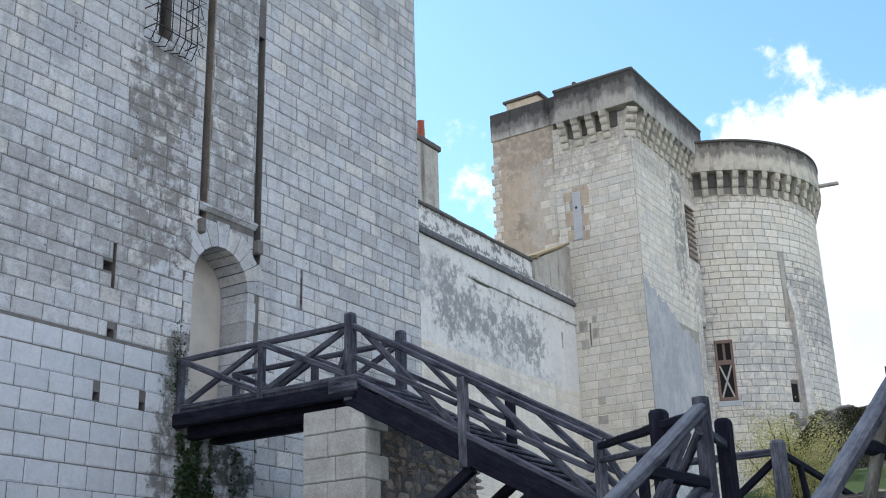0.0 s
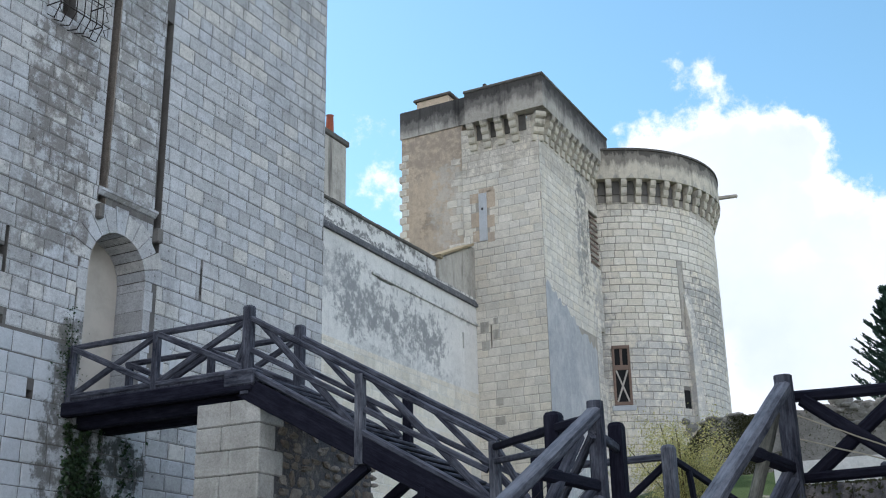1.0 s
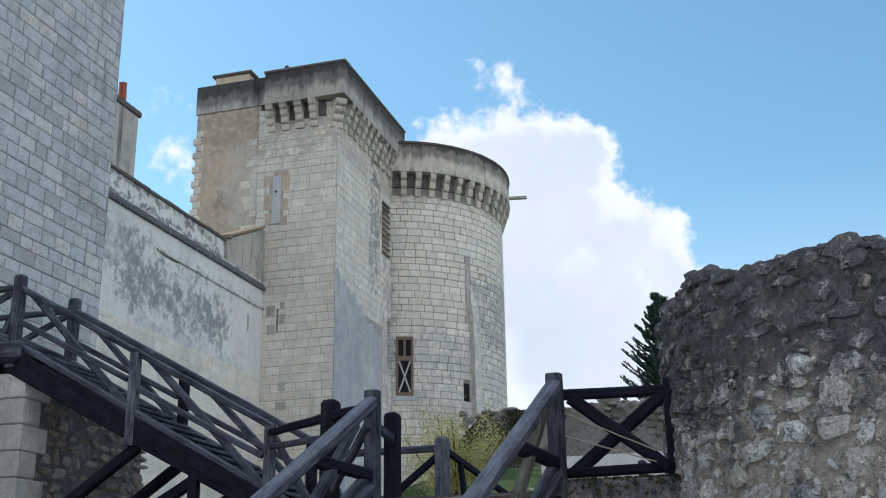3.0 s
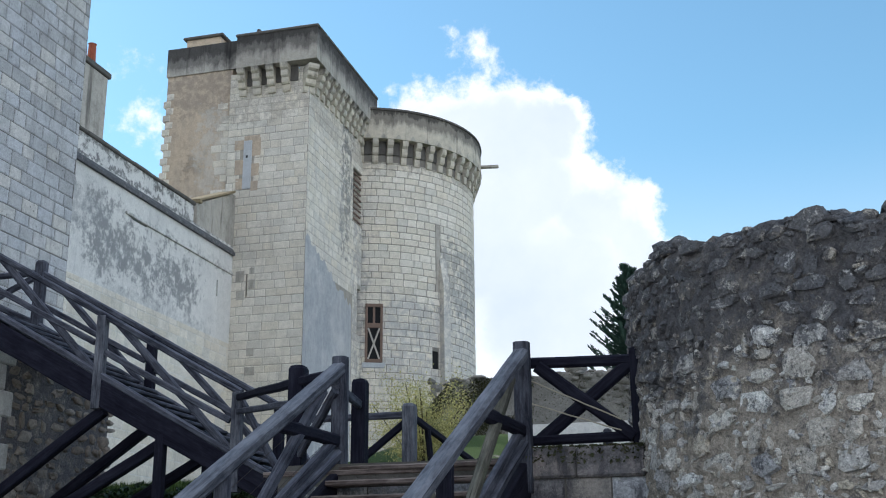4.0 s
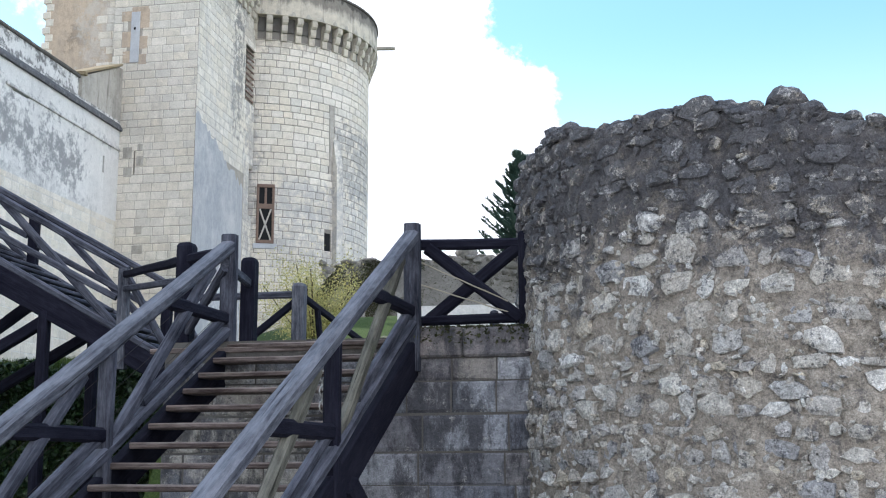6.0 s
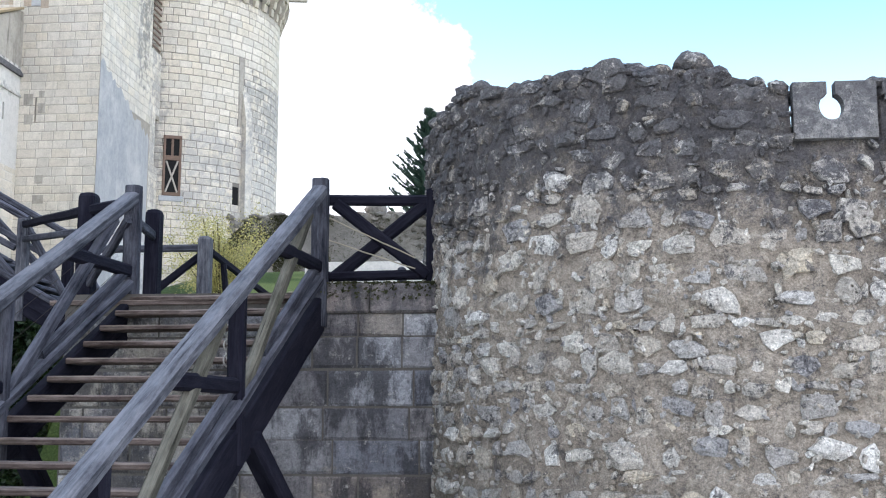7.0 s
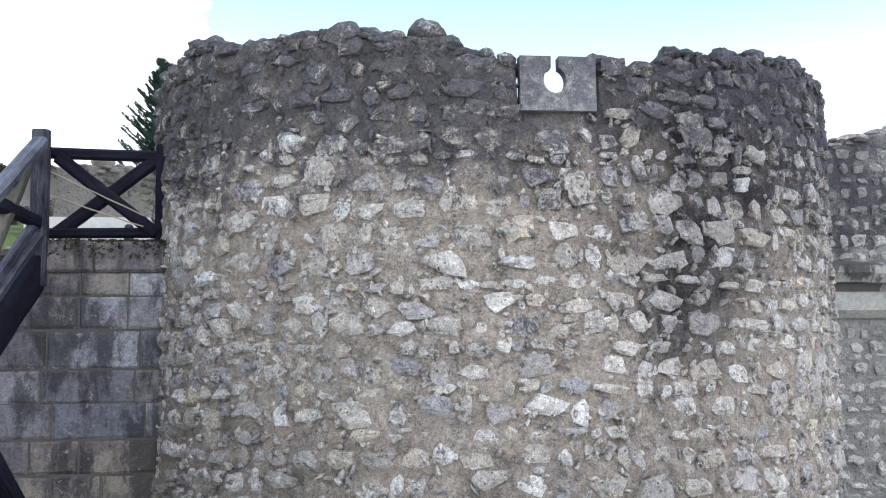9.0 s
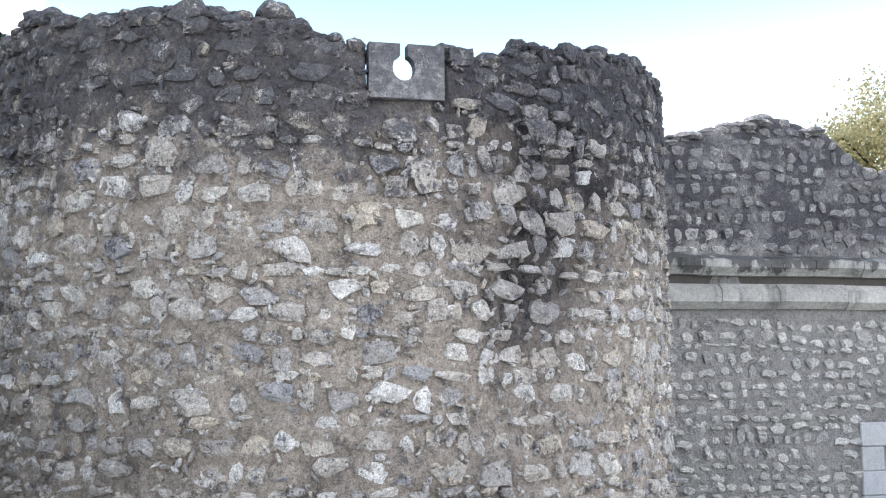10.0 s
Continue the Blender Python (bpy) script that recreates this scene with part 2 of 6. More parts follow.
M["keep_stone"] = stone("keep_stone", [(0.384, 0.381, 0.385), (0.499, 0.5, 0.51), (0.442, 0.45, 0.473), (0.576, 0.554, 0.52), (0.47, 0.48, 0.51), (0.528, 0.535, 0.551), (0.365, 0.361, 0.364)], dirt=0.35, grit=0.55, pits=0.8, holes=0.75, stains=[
    ((None, 13.55, 8.6), (None, 15.3, 13.3), 0.25, 0.85, (0.17, 0.155, 0.145)),
    ((None, 15.7, 9.9), (None, 17.1, 25.0), 0.15, 0.7, (0.20, 0.19, 0.18)),
    ((None, 9.0, 7.6), (None, 14.6, 10.2), 0.5, 0.55, (0.25, 0.245, 0.24)),
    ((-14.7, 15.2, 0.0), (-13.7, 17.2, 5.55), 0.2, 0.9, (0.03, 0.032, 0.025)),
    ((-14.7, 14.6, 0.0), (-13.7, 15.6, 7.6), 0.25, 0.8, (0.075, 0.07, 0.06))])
M["keep_mortar"] = stone("keep_mortar", [(0.11, 0.10, 0.095), (0.16, 0.15, 0.14)], dirt=0.3)
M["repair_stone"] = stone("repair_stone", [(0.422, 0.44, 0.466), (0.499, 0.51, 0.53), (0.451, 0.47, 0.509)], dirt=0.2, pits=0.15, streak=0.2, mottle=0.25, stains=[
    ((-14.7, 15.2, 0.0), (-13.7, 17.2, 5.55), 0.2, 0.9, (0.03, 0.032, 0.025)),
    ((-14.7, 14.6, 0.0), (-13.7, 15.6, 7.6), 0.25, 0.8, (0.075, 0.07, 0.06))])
M["tower_stone"] = stone("tower_stone", [(0.64, 0.585, 0.49), (0.71, 0.655, 0.56), (0.76, 0.705, 0.62), (0.63, 0.595, 0.53), (0.72, 0.65, 0.54), (0.67, 0.62, 0.55)], dirt=0.3, grime=(0.36, 0.33, 0.295), pits=0.4, mottle=0.35, streak=0.4, grit=0.4, stains=[
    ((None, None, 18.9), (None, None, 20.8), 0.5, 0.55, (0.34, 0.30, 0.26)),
    ((-14.6, 40.9, 14.4), (-13.8, 42.4, 21.0), 0.4, 0.8, (0.17, 0.165, 0.165)),
    ((-14.6, 42.4, 9.0), (-13.7, 44.4, 17.0), 0.5, 0.6, (0.27, 0.265, 0.27)),
    ((-14.6, 37.4, 13.4), (-13.8, 42.0, 18.0), 0.9, 0.45, (0.42, 0.40, 0.385)),
    ((-11.5, 45.5, 12.8), (-9.5, 49.5, 16.4), 0.5, 0.6, (0.25, 0.25, 0.255)),
    ((-13.4, 43.0, 9.4), (-9.5, 49.0, 13.6), 0.7, 0.5, (0.36, 0.36, 0.375))])
M["tower_mortar"] = stone("tower_mortar", [(0.36, 0.325, 0.275), (0.42, 0.38, 0.325)], dirt=0.3)
M["round_mortar"] = stone("round_mortar", [(0.23, 0.21, 0.185), (0.28, 0.255, 0.225)], dirt=0.3)
M["parapet_stone"] = stone("parapet_stone", [(0.42, 0.385, 0.335), (0.50, 0.465, 0.41), (0.45, 0.42, 0.37)], dirt=0.5, streak=0.8, grime=(0.10, 0.088, 0.08), mottle=0.5, stains=[
    ((None, None, 21.75), (None, None, 26.0), 0.4, 1.6, 0.40), ((None, None, 22.15), (None, None, 26.0), 0.2, 1.6, 0.42)])
M["round_parapet_stone"] = stone("round_parapet_stone", [(0.54, 0.49, 0.41), (0.60, 0.54, 0.44), (0.50, 0.46, 0.40)], dirt=0.35, streak=0.75, grime=(0.13, 0.115, 0.10), stains=[
    ((None, None, 21.1), (None, None, 26.0), 0.3, 1.6, 0.42), ((None, None, 21.5), (None, None, 26.0), 0.12, 1.6, 0.38)])
M["plaster"] = stone("plaster", [(0.52, 0.41, 0.305), (0.58, 0.47, 0.355)], dirt=0.4, pits=0.3, streak=0.5, grime=(0.31, 0.26, 0.22), mottle=0.5, blotch=0.25, grit=0.4, stains=[
    ((-20.3, None, 19.4), (-17.0, None, 21.6), 0.6, 0.5, (0.24, 0.20, 0.175)),
    ((-19.2, None, 16.9), (-18.3, None, 18.2), 0.4, 0.7, (0.20, 0.155, 0.115)),
    ((-18.9, None, 14.0), (-17.2, None, 20.0), 0.6, 0.7, (0.56, 0.52, 0.46))])
M["grey_render"] = stone("grey_render", [(0.37, 0.375, 0.39), (0.41, 0.415, 0.43)], dirt=0.6, grime=(0.60, 0.585, 0.56), pits=0.1, streak=0.45, mottle=0.4, blotch=0.2, grit=0.25, stains=[
    ((-14.6, 38.5, 3.0), (-13.5, 43.0, 9.6), 1.2, 0.75, (0.66, 0.65, 0.62)), ((-14.6, 37.2, 10.5), (-13.5, 40.5, 14.5), 0.8, 0.35, (0.30, 0.31, 0.33))])
M["curtain_plaster"] = stone("curtain_plaster", [(0.66, 0.64, 0.61), (0.72, 0.70, 0.67)], dirt=0.3, grime=(0.40, 0.395, 0.39), pits=0.25, streak=0.35, mottle=0.3, grit=0.3, stains=[
    ((None, 27.6, 10.6), (None, 35.2, 12.9), 1.0, 0.85, (0.22, 0.22, 0.225)),
    ((None, 23.0, 11.4), (None, 29.5, 13.3), 0.9, 0.6, (0.30, 0.30, 0.305)),
    ((None, 29.0, 9.0), (None, 36.0, 11.0), 0.7, 0.45, (0.36, 0.355, 0.35)),
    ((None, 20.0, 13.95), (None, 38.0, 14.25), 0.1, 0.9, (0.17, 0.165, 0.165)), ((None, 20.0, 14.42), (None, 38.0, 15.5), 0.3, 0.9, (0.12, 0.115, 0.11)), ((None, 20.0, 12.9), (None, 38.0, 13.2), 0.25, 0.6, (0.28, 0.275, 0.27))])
# dark stone of copings and roofs, also the colour of painted shade between parts
M["dark_coping_and_shade"] = stone("dark_coping_and_shade", [(0.10, 0.09, 0.08), (0.14, 0.13, 0.12)], dirt=0.4)
M["ashlar"] = stone("ashlar", [(0.238, 0.234, 0.247), (0.389, 0.393, 0.429), (0.27, 0.228, 0.208), (0.205, 0.217, 0.26), (0.324, 0.285, 0.247), (0.497, 0.513, 0.559), (0.151, 0.154, 0.182)], dirt=0.75, streak=0.95, grime=(0.035, 0.035, 0.042), pits=0.5, mottle=0.7, grit=0.7, blotch=0.8, spots=0.5, rise=(2.0, 3.2), stains=[
    ((-3.6, None, 0.0), (-1.7, None, 2.7), 0.3, 0.7, (0.46, 0.43, 0.38)), ((-1.6, None, 0.4), (0.6, None, 1.25), 0.4, 0.55, (0.40, 0.35, 0.28))])
M["ashlar_mortar"] = stone("ashlar_mortar", [(0.08, 0.075, 0.07), (0.12, 0.11, 0.10)], dirt=0.4)
LICHEN = [((None, None, 3.3), (None, None, 9.0), 0.6, 1.0, 0.92),
          ((None, None, 4.0), (None, None, 9.0), 0.25, 1.0, 0.85),
          ((3.95, 0.0, 2.2), (4.75, 14.0, 4.9), 0.45, 1.2, 0.68),
          ((4.1, 0.0, 2.9), (8.0, 14.0, 4.9), 0.7, 1.2, 0.72)]
LICHEN_BED = [((None, None, 3.3), (None, None, 9.0), 0.75, 0.9, (0.135, 0.124, 0.12)),
              ((3.95, 0.0, 2.1), (4.75, 14.0, 4.9), 0.45, 0.95, (0.055, 0.053, 0.06)),
              ((4.1, 0.0, 2.9), (8.0, 14.0, 4.9), 0.7, 0.95, (0.07, 0.067, 0.073)),
              ((3.95, 0.0, 2.0), (4.8, 14.0, 4.9), 0.5, 1.2, 0.4), ((4.0, 0.0, 2.6), (8.0, 14.0, 4.9), 0.8, 1.2, 0.5),
              ((None, None, 3.4), (None, None, 9.0), 0.7, 1.0, 0.7)]
M["rubble_stone"] = stone("rubble_stone", [(0.464, 0.424, 0.383), (0.731, 0.697, 0.638), (0.365, 0.364, 0.383), (0.632, 0.556, 0.446), (0.474, 0.455, 0.446), (0.848, 0.828, 0.798), (0.533, 0.484, 0.426), (0.671, 0.645, 0.606), (0.316, 0.312, 0.33)], dirt=0.35, grime=(0.27, 0.24, 0.21), pits=0.8, mottle=0.7, bump=1.0, grit=1.2, spots=0.85, rise=(2.7, 4.2), stains=LICHEN)
M["rubble_mortar"] = stone("rubble_mortar", [(0.37, 0.319, 0.27), (0.44, 0.386, 0.33)], dirt=0.6, grime=(0.20, 0.175, 0.155), pits=0.35, mottle=0.8, bump=1.0, grit=1.2, spots=0.65, rise=(2.7, 4.2), stains=LICHEN_BED)
M["grey_rubble"] = stone("grey_rubble", [(0.441, 0.43, 0.41), (0.609, 0.598, 0.578), (0.378, 0.373, 0.367), (0.672, 0.651, 0.619)], dirt=0.3, pits=0.4, bump=1.0, grit=0.9, spots=0.6, rise=(2.6, 3.4), stains=[
    ((None, None, 3.0), (None, None, 9.0), 0.3, 1.2, 0.85)])
M["grey_mortar"] = stone("grey_mortar", [(0.256, 0.248, 0.238), (0.296, 0.288, 0.279)], dirt=0.4, bump=1.0, grit=0.9, spots=0.5, rise=(2.6, 3.4), stains=[
    ((None, None, 3.0), (None, None, 9.0), 0.3, 1.0, (0.075, 0.072, 0.078))])
M["pier_ashlar"] = stone("pier_ashlar", [(0.396, 0.378, 0.351), (0.482, 0.466, 0.437), (0.43, 0.414, 0.389)], dirt=0.5, grime=(0.20, 0.19, 0.17), streak=0.5, mottle=0.5, grit=0.5, blotch=0.3)
M["pier_stone"] = stone("pier_stone", [(0.20, 0.16, 0.13), (0.28, 0.24, 0.20), (0.16, 0.13, 0.11), (0.34, 0.30, 0.26)], dirt=0.6, grime=(0.06, 0.05, 0.045), bump=0.9, grit=0.7)
M["ruin_stone"] = stone("ruin_stone", [(0.18, 0.168, 0.15), (0.24, 0.228, 0.21), (0.144, 0.132, 0.12), (0.276, 0.264, 0.24)], dirt=0.5, grime=(0.11, 0.10, 0.09), bump=0.9, grit=0.7)
M["slab_stone"] = stone("slab_stone", [(0.23, 0.228, 0.23), (0.287, 0.282, 0.282)], dirt=0.6, grime=(0.10, 0.098, 0.10), grit=0.9, pits=0.8, blotch=0.5, spots=0.7, rise=(3.6, 4.4))
M["moulding"] = stone("moulding", [(0.39, 0.39, 0.364), (0.494, 0.481, 0.455), (0.325, 0.325, 0.312)], dirt=0.6, streak=0.8, grime=(0.09, 0.092, 0.085), grit=0.6, blotch=0.3, stains=[((None, None, 2.86), (None, None, 3.2), 0.04, 1.0, 0.3)])
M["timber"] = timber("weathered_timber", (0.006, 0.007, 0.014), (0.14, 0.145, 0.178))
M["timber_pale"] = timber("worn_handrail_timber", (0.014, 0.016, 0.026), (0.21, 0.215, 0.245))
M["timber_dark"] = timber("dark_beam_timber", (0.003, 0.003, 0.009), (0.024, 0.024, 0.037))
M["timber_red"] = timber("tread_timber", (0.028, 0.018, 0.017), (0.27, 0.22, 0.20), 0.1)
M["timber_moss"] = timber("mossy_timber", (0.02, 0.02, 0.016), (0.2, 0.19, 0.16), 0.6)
M["iron"] = plain("rusted_iron", (0.035, 0.027, 0.024), 0.75, 0.3)
M["window_wood"] = plain("window_wood", (0.20, 0.135, 0.105), 0.7)
M["brace_wood"] = plain("brace_wood", (0.46, 0.42, 0.38), 0.8)
# near-black, painted in place of the darkness inside openings
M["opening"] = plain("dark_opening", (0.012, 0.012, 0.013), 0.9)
M["terracotta"] = plain("terracotta", (0.38, 0.11, 0.06), 0.8)
M["wire"] = plain("galvanised_wire", (0.45, 0.44, 0.42), 0.5, 0.6)
M["rope"] = plain("old_rope", (0.36, 0.32, 0.25), 0.9)
M["door_panel"] = plain("door_panel", (0.46, 0.42, 0.37), 0.85, scale=1.5, vary=0.35)
M["roof_tile"] = plain("roof_tile", (0.30, 0.24, 0.15), 0.85)
M["grass"] = leafy("grass_blades", [(0.04, 0.075, 0.015), (0.06, 0.10, 0.02), (0.09, 0.12, 0.03)], 0.6, 0.3)
M["ivy"] = leafy("ivy_leaves", [(0.012, 0.03, 0.012), (0.02, 0.045, 0.018), (0.03, 0.06, 0.02), (0.045, 0.07, 0.03)], 0.35, 0.15)
M["bush"] = leafy("bush_leaves", [(0.277, 0.276, 0.103), (0.52, 0.467, 0.165), (0.728, 0.639, 0.268), (0.243, 0.276, 0.144)], 0.6, 0.45)
M["fir"] = leafy("fir_needles", [(0.032, 0.068, 0.054), (0.056, 0.102, 0.078), (0.088, 0.135, 0.105)], 0.6, 0.2)
M["moss"] = leafy("moss", [(0.035, 0.04, 0.018), (0.06, 0.065, 0.03), (0.085, 0.075, 0.045)], 0.9, 0.1)
M["far_leaves"] = leafy("far_leaves", [(0.264, 0.262, 0.137), (0.429, 0.4, 0.215), (0.594, 0.524, 0.332)], 0.6, 0.5)
M["bark"] = plain("bark", (0.07, 0.055, 0.042), 0.95)


def ground_material():
    mat, n = material("ground")
    place = grid_place(n)
    a = n.noise(place, 0.35, 6.0, 0.65)
    b = n.noise(place, 5.0, 6.0, 0.7)
    c = n.noise(place, 45.0, 4.0, 0.7)
    grass = n.ramp(c, [(0.3, (0.03, 0.05, 0.012)), (0.6, (0.065, 0.10, 0.025)), (0.8, (0.12, 0.13, 0.05))])
    earth = n.ramp(b, [(0.3, (0.14, 0.12, 0.09)), (0.7, (0.30, 0.27, 0.22))])
    col = n.mix(n.step(n.math("ADD", n.math("MULTIPLY", a, 0.75), n.math("MULTIPLY", b, 0.25)), 0.52, 0.60), grass, earth)
    # pale gravel court in front of the walls, unseen, made up to bounce light
    bounce_gravel = n.ramp(c, [(0.25, (0.36, 0.335, 0.29)), (0.55, (0.56, 0.53, 0.475)), (0.8, (0.68, 0.65, 0.59))])
    sep = n.add("ShaderNodeSeparateXYZ", (place,))
    bounce_court = n.step(n.math("ADD", sep.outputs[1], n.math("MULTIPLY", b, 1.2)), 10.6, 9.9)
    col = n.mix(bounce_court, col, bounce_gravel)
    return finish(mat, n, col, 0.95, n.math("ADD", b, c), 0.6, 0.04)


M["ground"] = ground_material()

# ---- helpers for things and parts ----
PLACE = {}


def thing(name, at, label, category, group="", kind=""):
    """An Empty at the base of a thing, given on the castle's axes."""
    ob = new(name)
    m = at if isinstance(at, Matrix) else Matrix.Translation(at)
    PLACE[ob.name] = m
    ob.matrix_basis = GRID @ m
    ob.empty_display_size = 0.3
    return tagged(ob, label, category, group, kind)


def mesh_of(name, verts, faces, mat, smooth=False):
    me = bpy.data.meshes.new(name)
    me.from_pydata([tuple(v) for v in verts], [], [tuple(f) for f in faces])
    me.materials.append(mat)
    if smooth:
        me.polygons.foreach_set("use_smooth", [True] * len(me.polygons))
    me.update()
    return me


def part(name, me, parent=None, at=None, label="", kind=""):
    """Links mesh data as one object; at is its pose on the castle's axes."""
    ob = new(name, me)
    at = Matrix.Identity(4) if at is None else at
    PLACE[ob.name] = at
    if parent is None:
        ob.matrix_basis = GRID @ at
    else:
        ob.parent = parent
        ob.matrix_basis = PLACE[parent.name].inverted() @ at
    return tagged(ob, label, kind=kind)


def box_data(lo, hi, bevel=0.0):
    """Corners and faces of a box, its edges chamfered if bevel is given."""
    bm = bmesh.new()
    bmesh.ops.create_cube(bm, size=1.0)
    size = [h - l for l, h in zip(lo, hi)]
    for v in bm.verts:
        v.co = Vector([l + (c + 0.5) * s for l, c, s in zip(lo, v.co, size)])
    if bevel:
        bmesh.ops.bevel(bm, geom=list(bm.edges), offset=bevel, segments=1, affect="EDGES", profile=0.5)
    bm.verts.ensure_lookup_table()
    out = [tuple(v.co) for v in bm.verts], [[v.index for v in f.verts] for f in bm.faces]
    bm.free()
    return out


def merge(parts):
    verts, faces = [], []
    for v, f in parts:
        k = len(verts)
        verts += list(v)
        faces += [[i + k for i in q] for q in f]
    return verts, faces


def box(name, lo, hi, mat, parent, bevel=0.01, label="", kind=""):
    lo, hi = Vector(lo), Vector(hi)
    mid = (lo + hi) / 2
    v, f = box_data(lo - mid, hi - mid, bevel)
    return part(name, mesh_of(name, v, f, M[mat]), parent, Matrix.Translation(mid), label, kind)


BEAMS = {}


def beam_mesh(length, w, h, mat, worn):
    key = (round(length, 2), w, h, mat, worn)
    if key in BEAMS:
        return BEAMS[key]
    rng = random.Random(str(key))
    steps = max(2, int(length / 0.35))
    c = min(w, h) * (0.14 + 0.1 * worn)
    ring = [(-w / 2 + c, -h / 2), (w / 2 - c, -h / 2), (w / 2, -h / 2 + c), (w / 2, h / 2 - c), (w / 2 - c, h / 2), (-w / 2 + c, h / 2), (-w / 2, h / 2 - c), (-w / 2, -h / 2 + c)]
    verts, faces = [], []
    wy = wz = 0.0
    for i in range(steps + 1):
        if 0 < i < steps:
            wy, wz = 0.7 * wy + rng.uniform(-1, 1) * 0.004, 0.7 * wz + rng.uniform(-1, 1) * 0.004
        else:
            wy = wz = 0.0
        k = 1 + rng.uniform(-0.03, 0.03)
        verts += [(length * i / steps, y * k + wy, z * k + wz) for y, z in ring]
    for i in range(steps):
        for j in range(8):
            a, b = i * 8 + j, i * 8 + (j + 1) % 8
            faces.append((a, a + 8, b + 8, b))
    faces.append(tuple(range(8)))
    faces.append(tuple(range(steps * 8 + 7, steps * 8 - 1, -1)))
    BEAMS[key] = mesh_of("beam", verts, faces, M[mat])
    return BEAMS[key]


def beam(name, p, q, w, h, mat, parent, worn=0, label=""):
    """A timber from p to q: w wide, h high across its length."""
    p, q = Vector(p), Vector(q)
    d = q - p
    x = d.normalized()
    up = Vector((0, 0, 1)) if abs(x.z) < 0.95 else Vector((0, 1, 0))
    y = up.cross(x).normalized()
    z = x.cross(y)
    m = Matrix((x, y, z)).transposed().to_4x4()
    m.translation = p
    return part(name, beam_mesh(d.length, w, h, mat, worn), parent, m, label)


def block_data(w, h, proud, rng, c=0.026):
    """One dressed stone: face in the x-z plane, its worn rim chamfered back to the joint."""
    j = [rng.uniform(0.5, 1.7) * c for _ in range(8)]
    tilt = [proud * rng.uniform(0.75, 1.25) for _ in range(4)]
    e = 0.008
    o = [(e, 0, e), (w - e, 0, e), (w - e, 0, h - e), (e, 0, h - e)]
    s = [(j[0], -tilt[0], j[1]), (w - j[2], -tilt[1], j[3]), (w - j[4], -tilt[2], h - j[5]), (j[6], -tilt[3], h - j[7])]
    verts = o + s
    faces = [(4, 5, 6, 7), (0, 1, 5, 4), (1, 2, 6, 5), (2, 3, 7, 6), (3, 0, 4, 7)]
    return verts, faces


def courses(x0, x1, z0, z1, h, widths, rng, holes=(), sag=0.0):
    """Stones of a coursed wall, as (x, z, w, h); none where the holes (xa, xb, za, zb) are."""
    z = z0
    while z < z1 - 0.05:
        hh = min(h * rng.uniform(0.9, 1.1), z1 - z)
        x = x0 - rng.uniform(0, widths[0])
        while x < x1:
            w = round(rng.choice(widths), 2)
            spans = [(max(x, x0), min(x + w, x1))]
            for xa, xb, za, zb in holes:
                if z + hh * 0.6 > za and z + hh * 0.4 < zb:
                    cut = []
                    for s, e in spans:
                        if e <= xa or s >= xb:
                            cut.append((s, e))
                        else:
                            cut += [(s, xa)] if xa - s > 0.06 else []
                            cut += [(xb, e)] if e - xb > 0.06 else []
                    spans = cut
            for s, e in spans:
                if e - s > 0.05:
                    yield s, z, e - s, hh
            x += w
        z += hh


STONES = {}


def lay(stones, face, mat, parent, rest_name, single, proud=0.014, rng=None, bend=None, name="stone_block"):
    """Lays stones on a face (a pose with x along the wall, y into it). Those for which single() holds are objects, the rest one joined mesh."""
    rng = rng or random.Random(5)
    verts, faces, count = [], [], 0
    for x, z, w, h in stones:
        if count < 300 and single(x, z):
            key = (mat, round(w, 2), round(h * 50), rng.randrange(2))
            if key not in STONES:
                v, f = block_data(round(w, 2) if w > 0.1 else w, round(h * 50) / 50, proud, random.Random(str(key)))
                STONES[key] = mesh_of("stone_block", v, f, M[mat])
            at = face @ Matrix.Translation((x, 0, z)) if bend is None else bend(x + w / 2, z) @ Matrix.Translation((-w / 2, 0, 0))
            part(name, STONES[key], parent, at)
            count += 1
        else:
            v, f = block_data(w, h, proud, rng)
            k = len(verts)
            if bend is None:
                verts += [(x + p[0], p[1], z + p[2]) for p in v]
            else:
                m = bend(x + w / 2, z) @ Matrix.Translation((-w / 2, 0, 0))
                verts += [tuple(m @ Vector(p)) for p in v]
            faces += [[i + k for i in q] for q in f]
    if verts:
        part(rest_name, mesh_of(rest_name, verts, faces, M[mat]), parent, face if bend is None else None, kind="stuff")


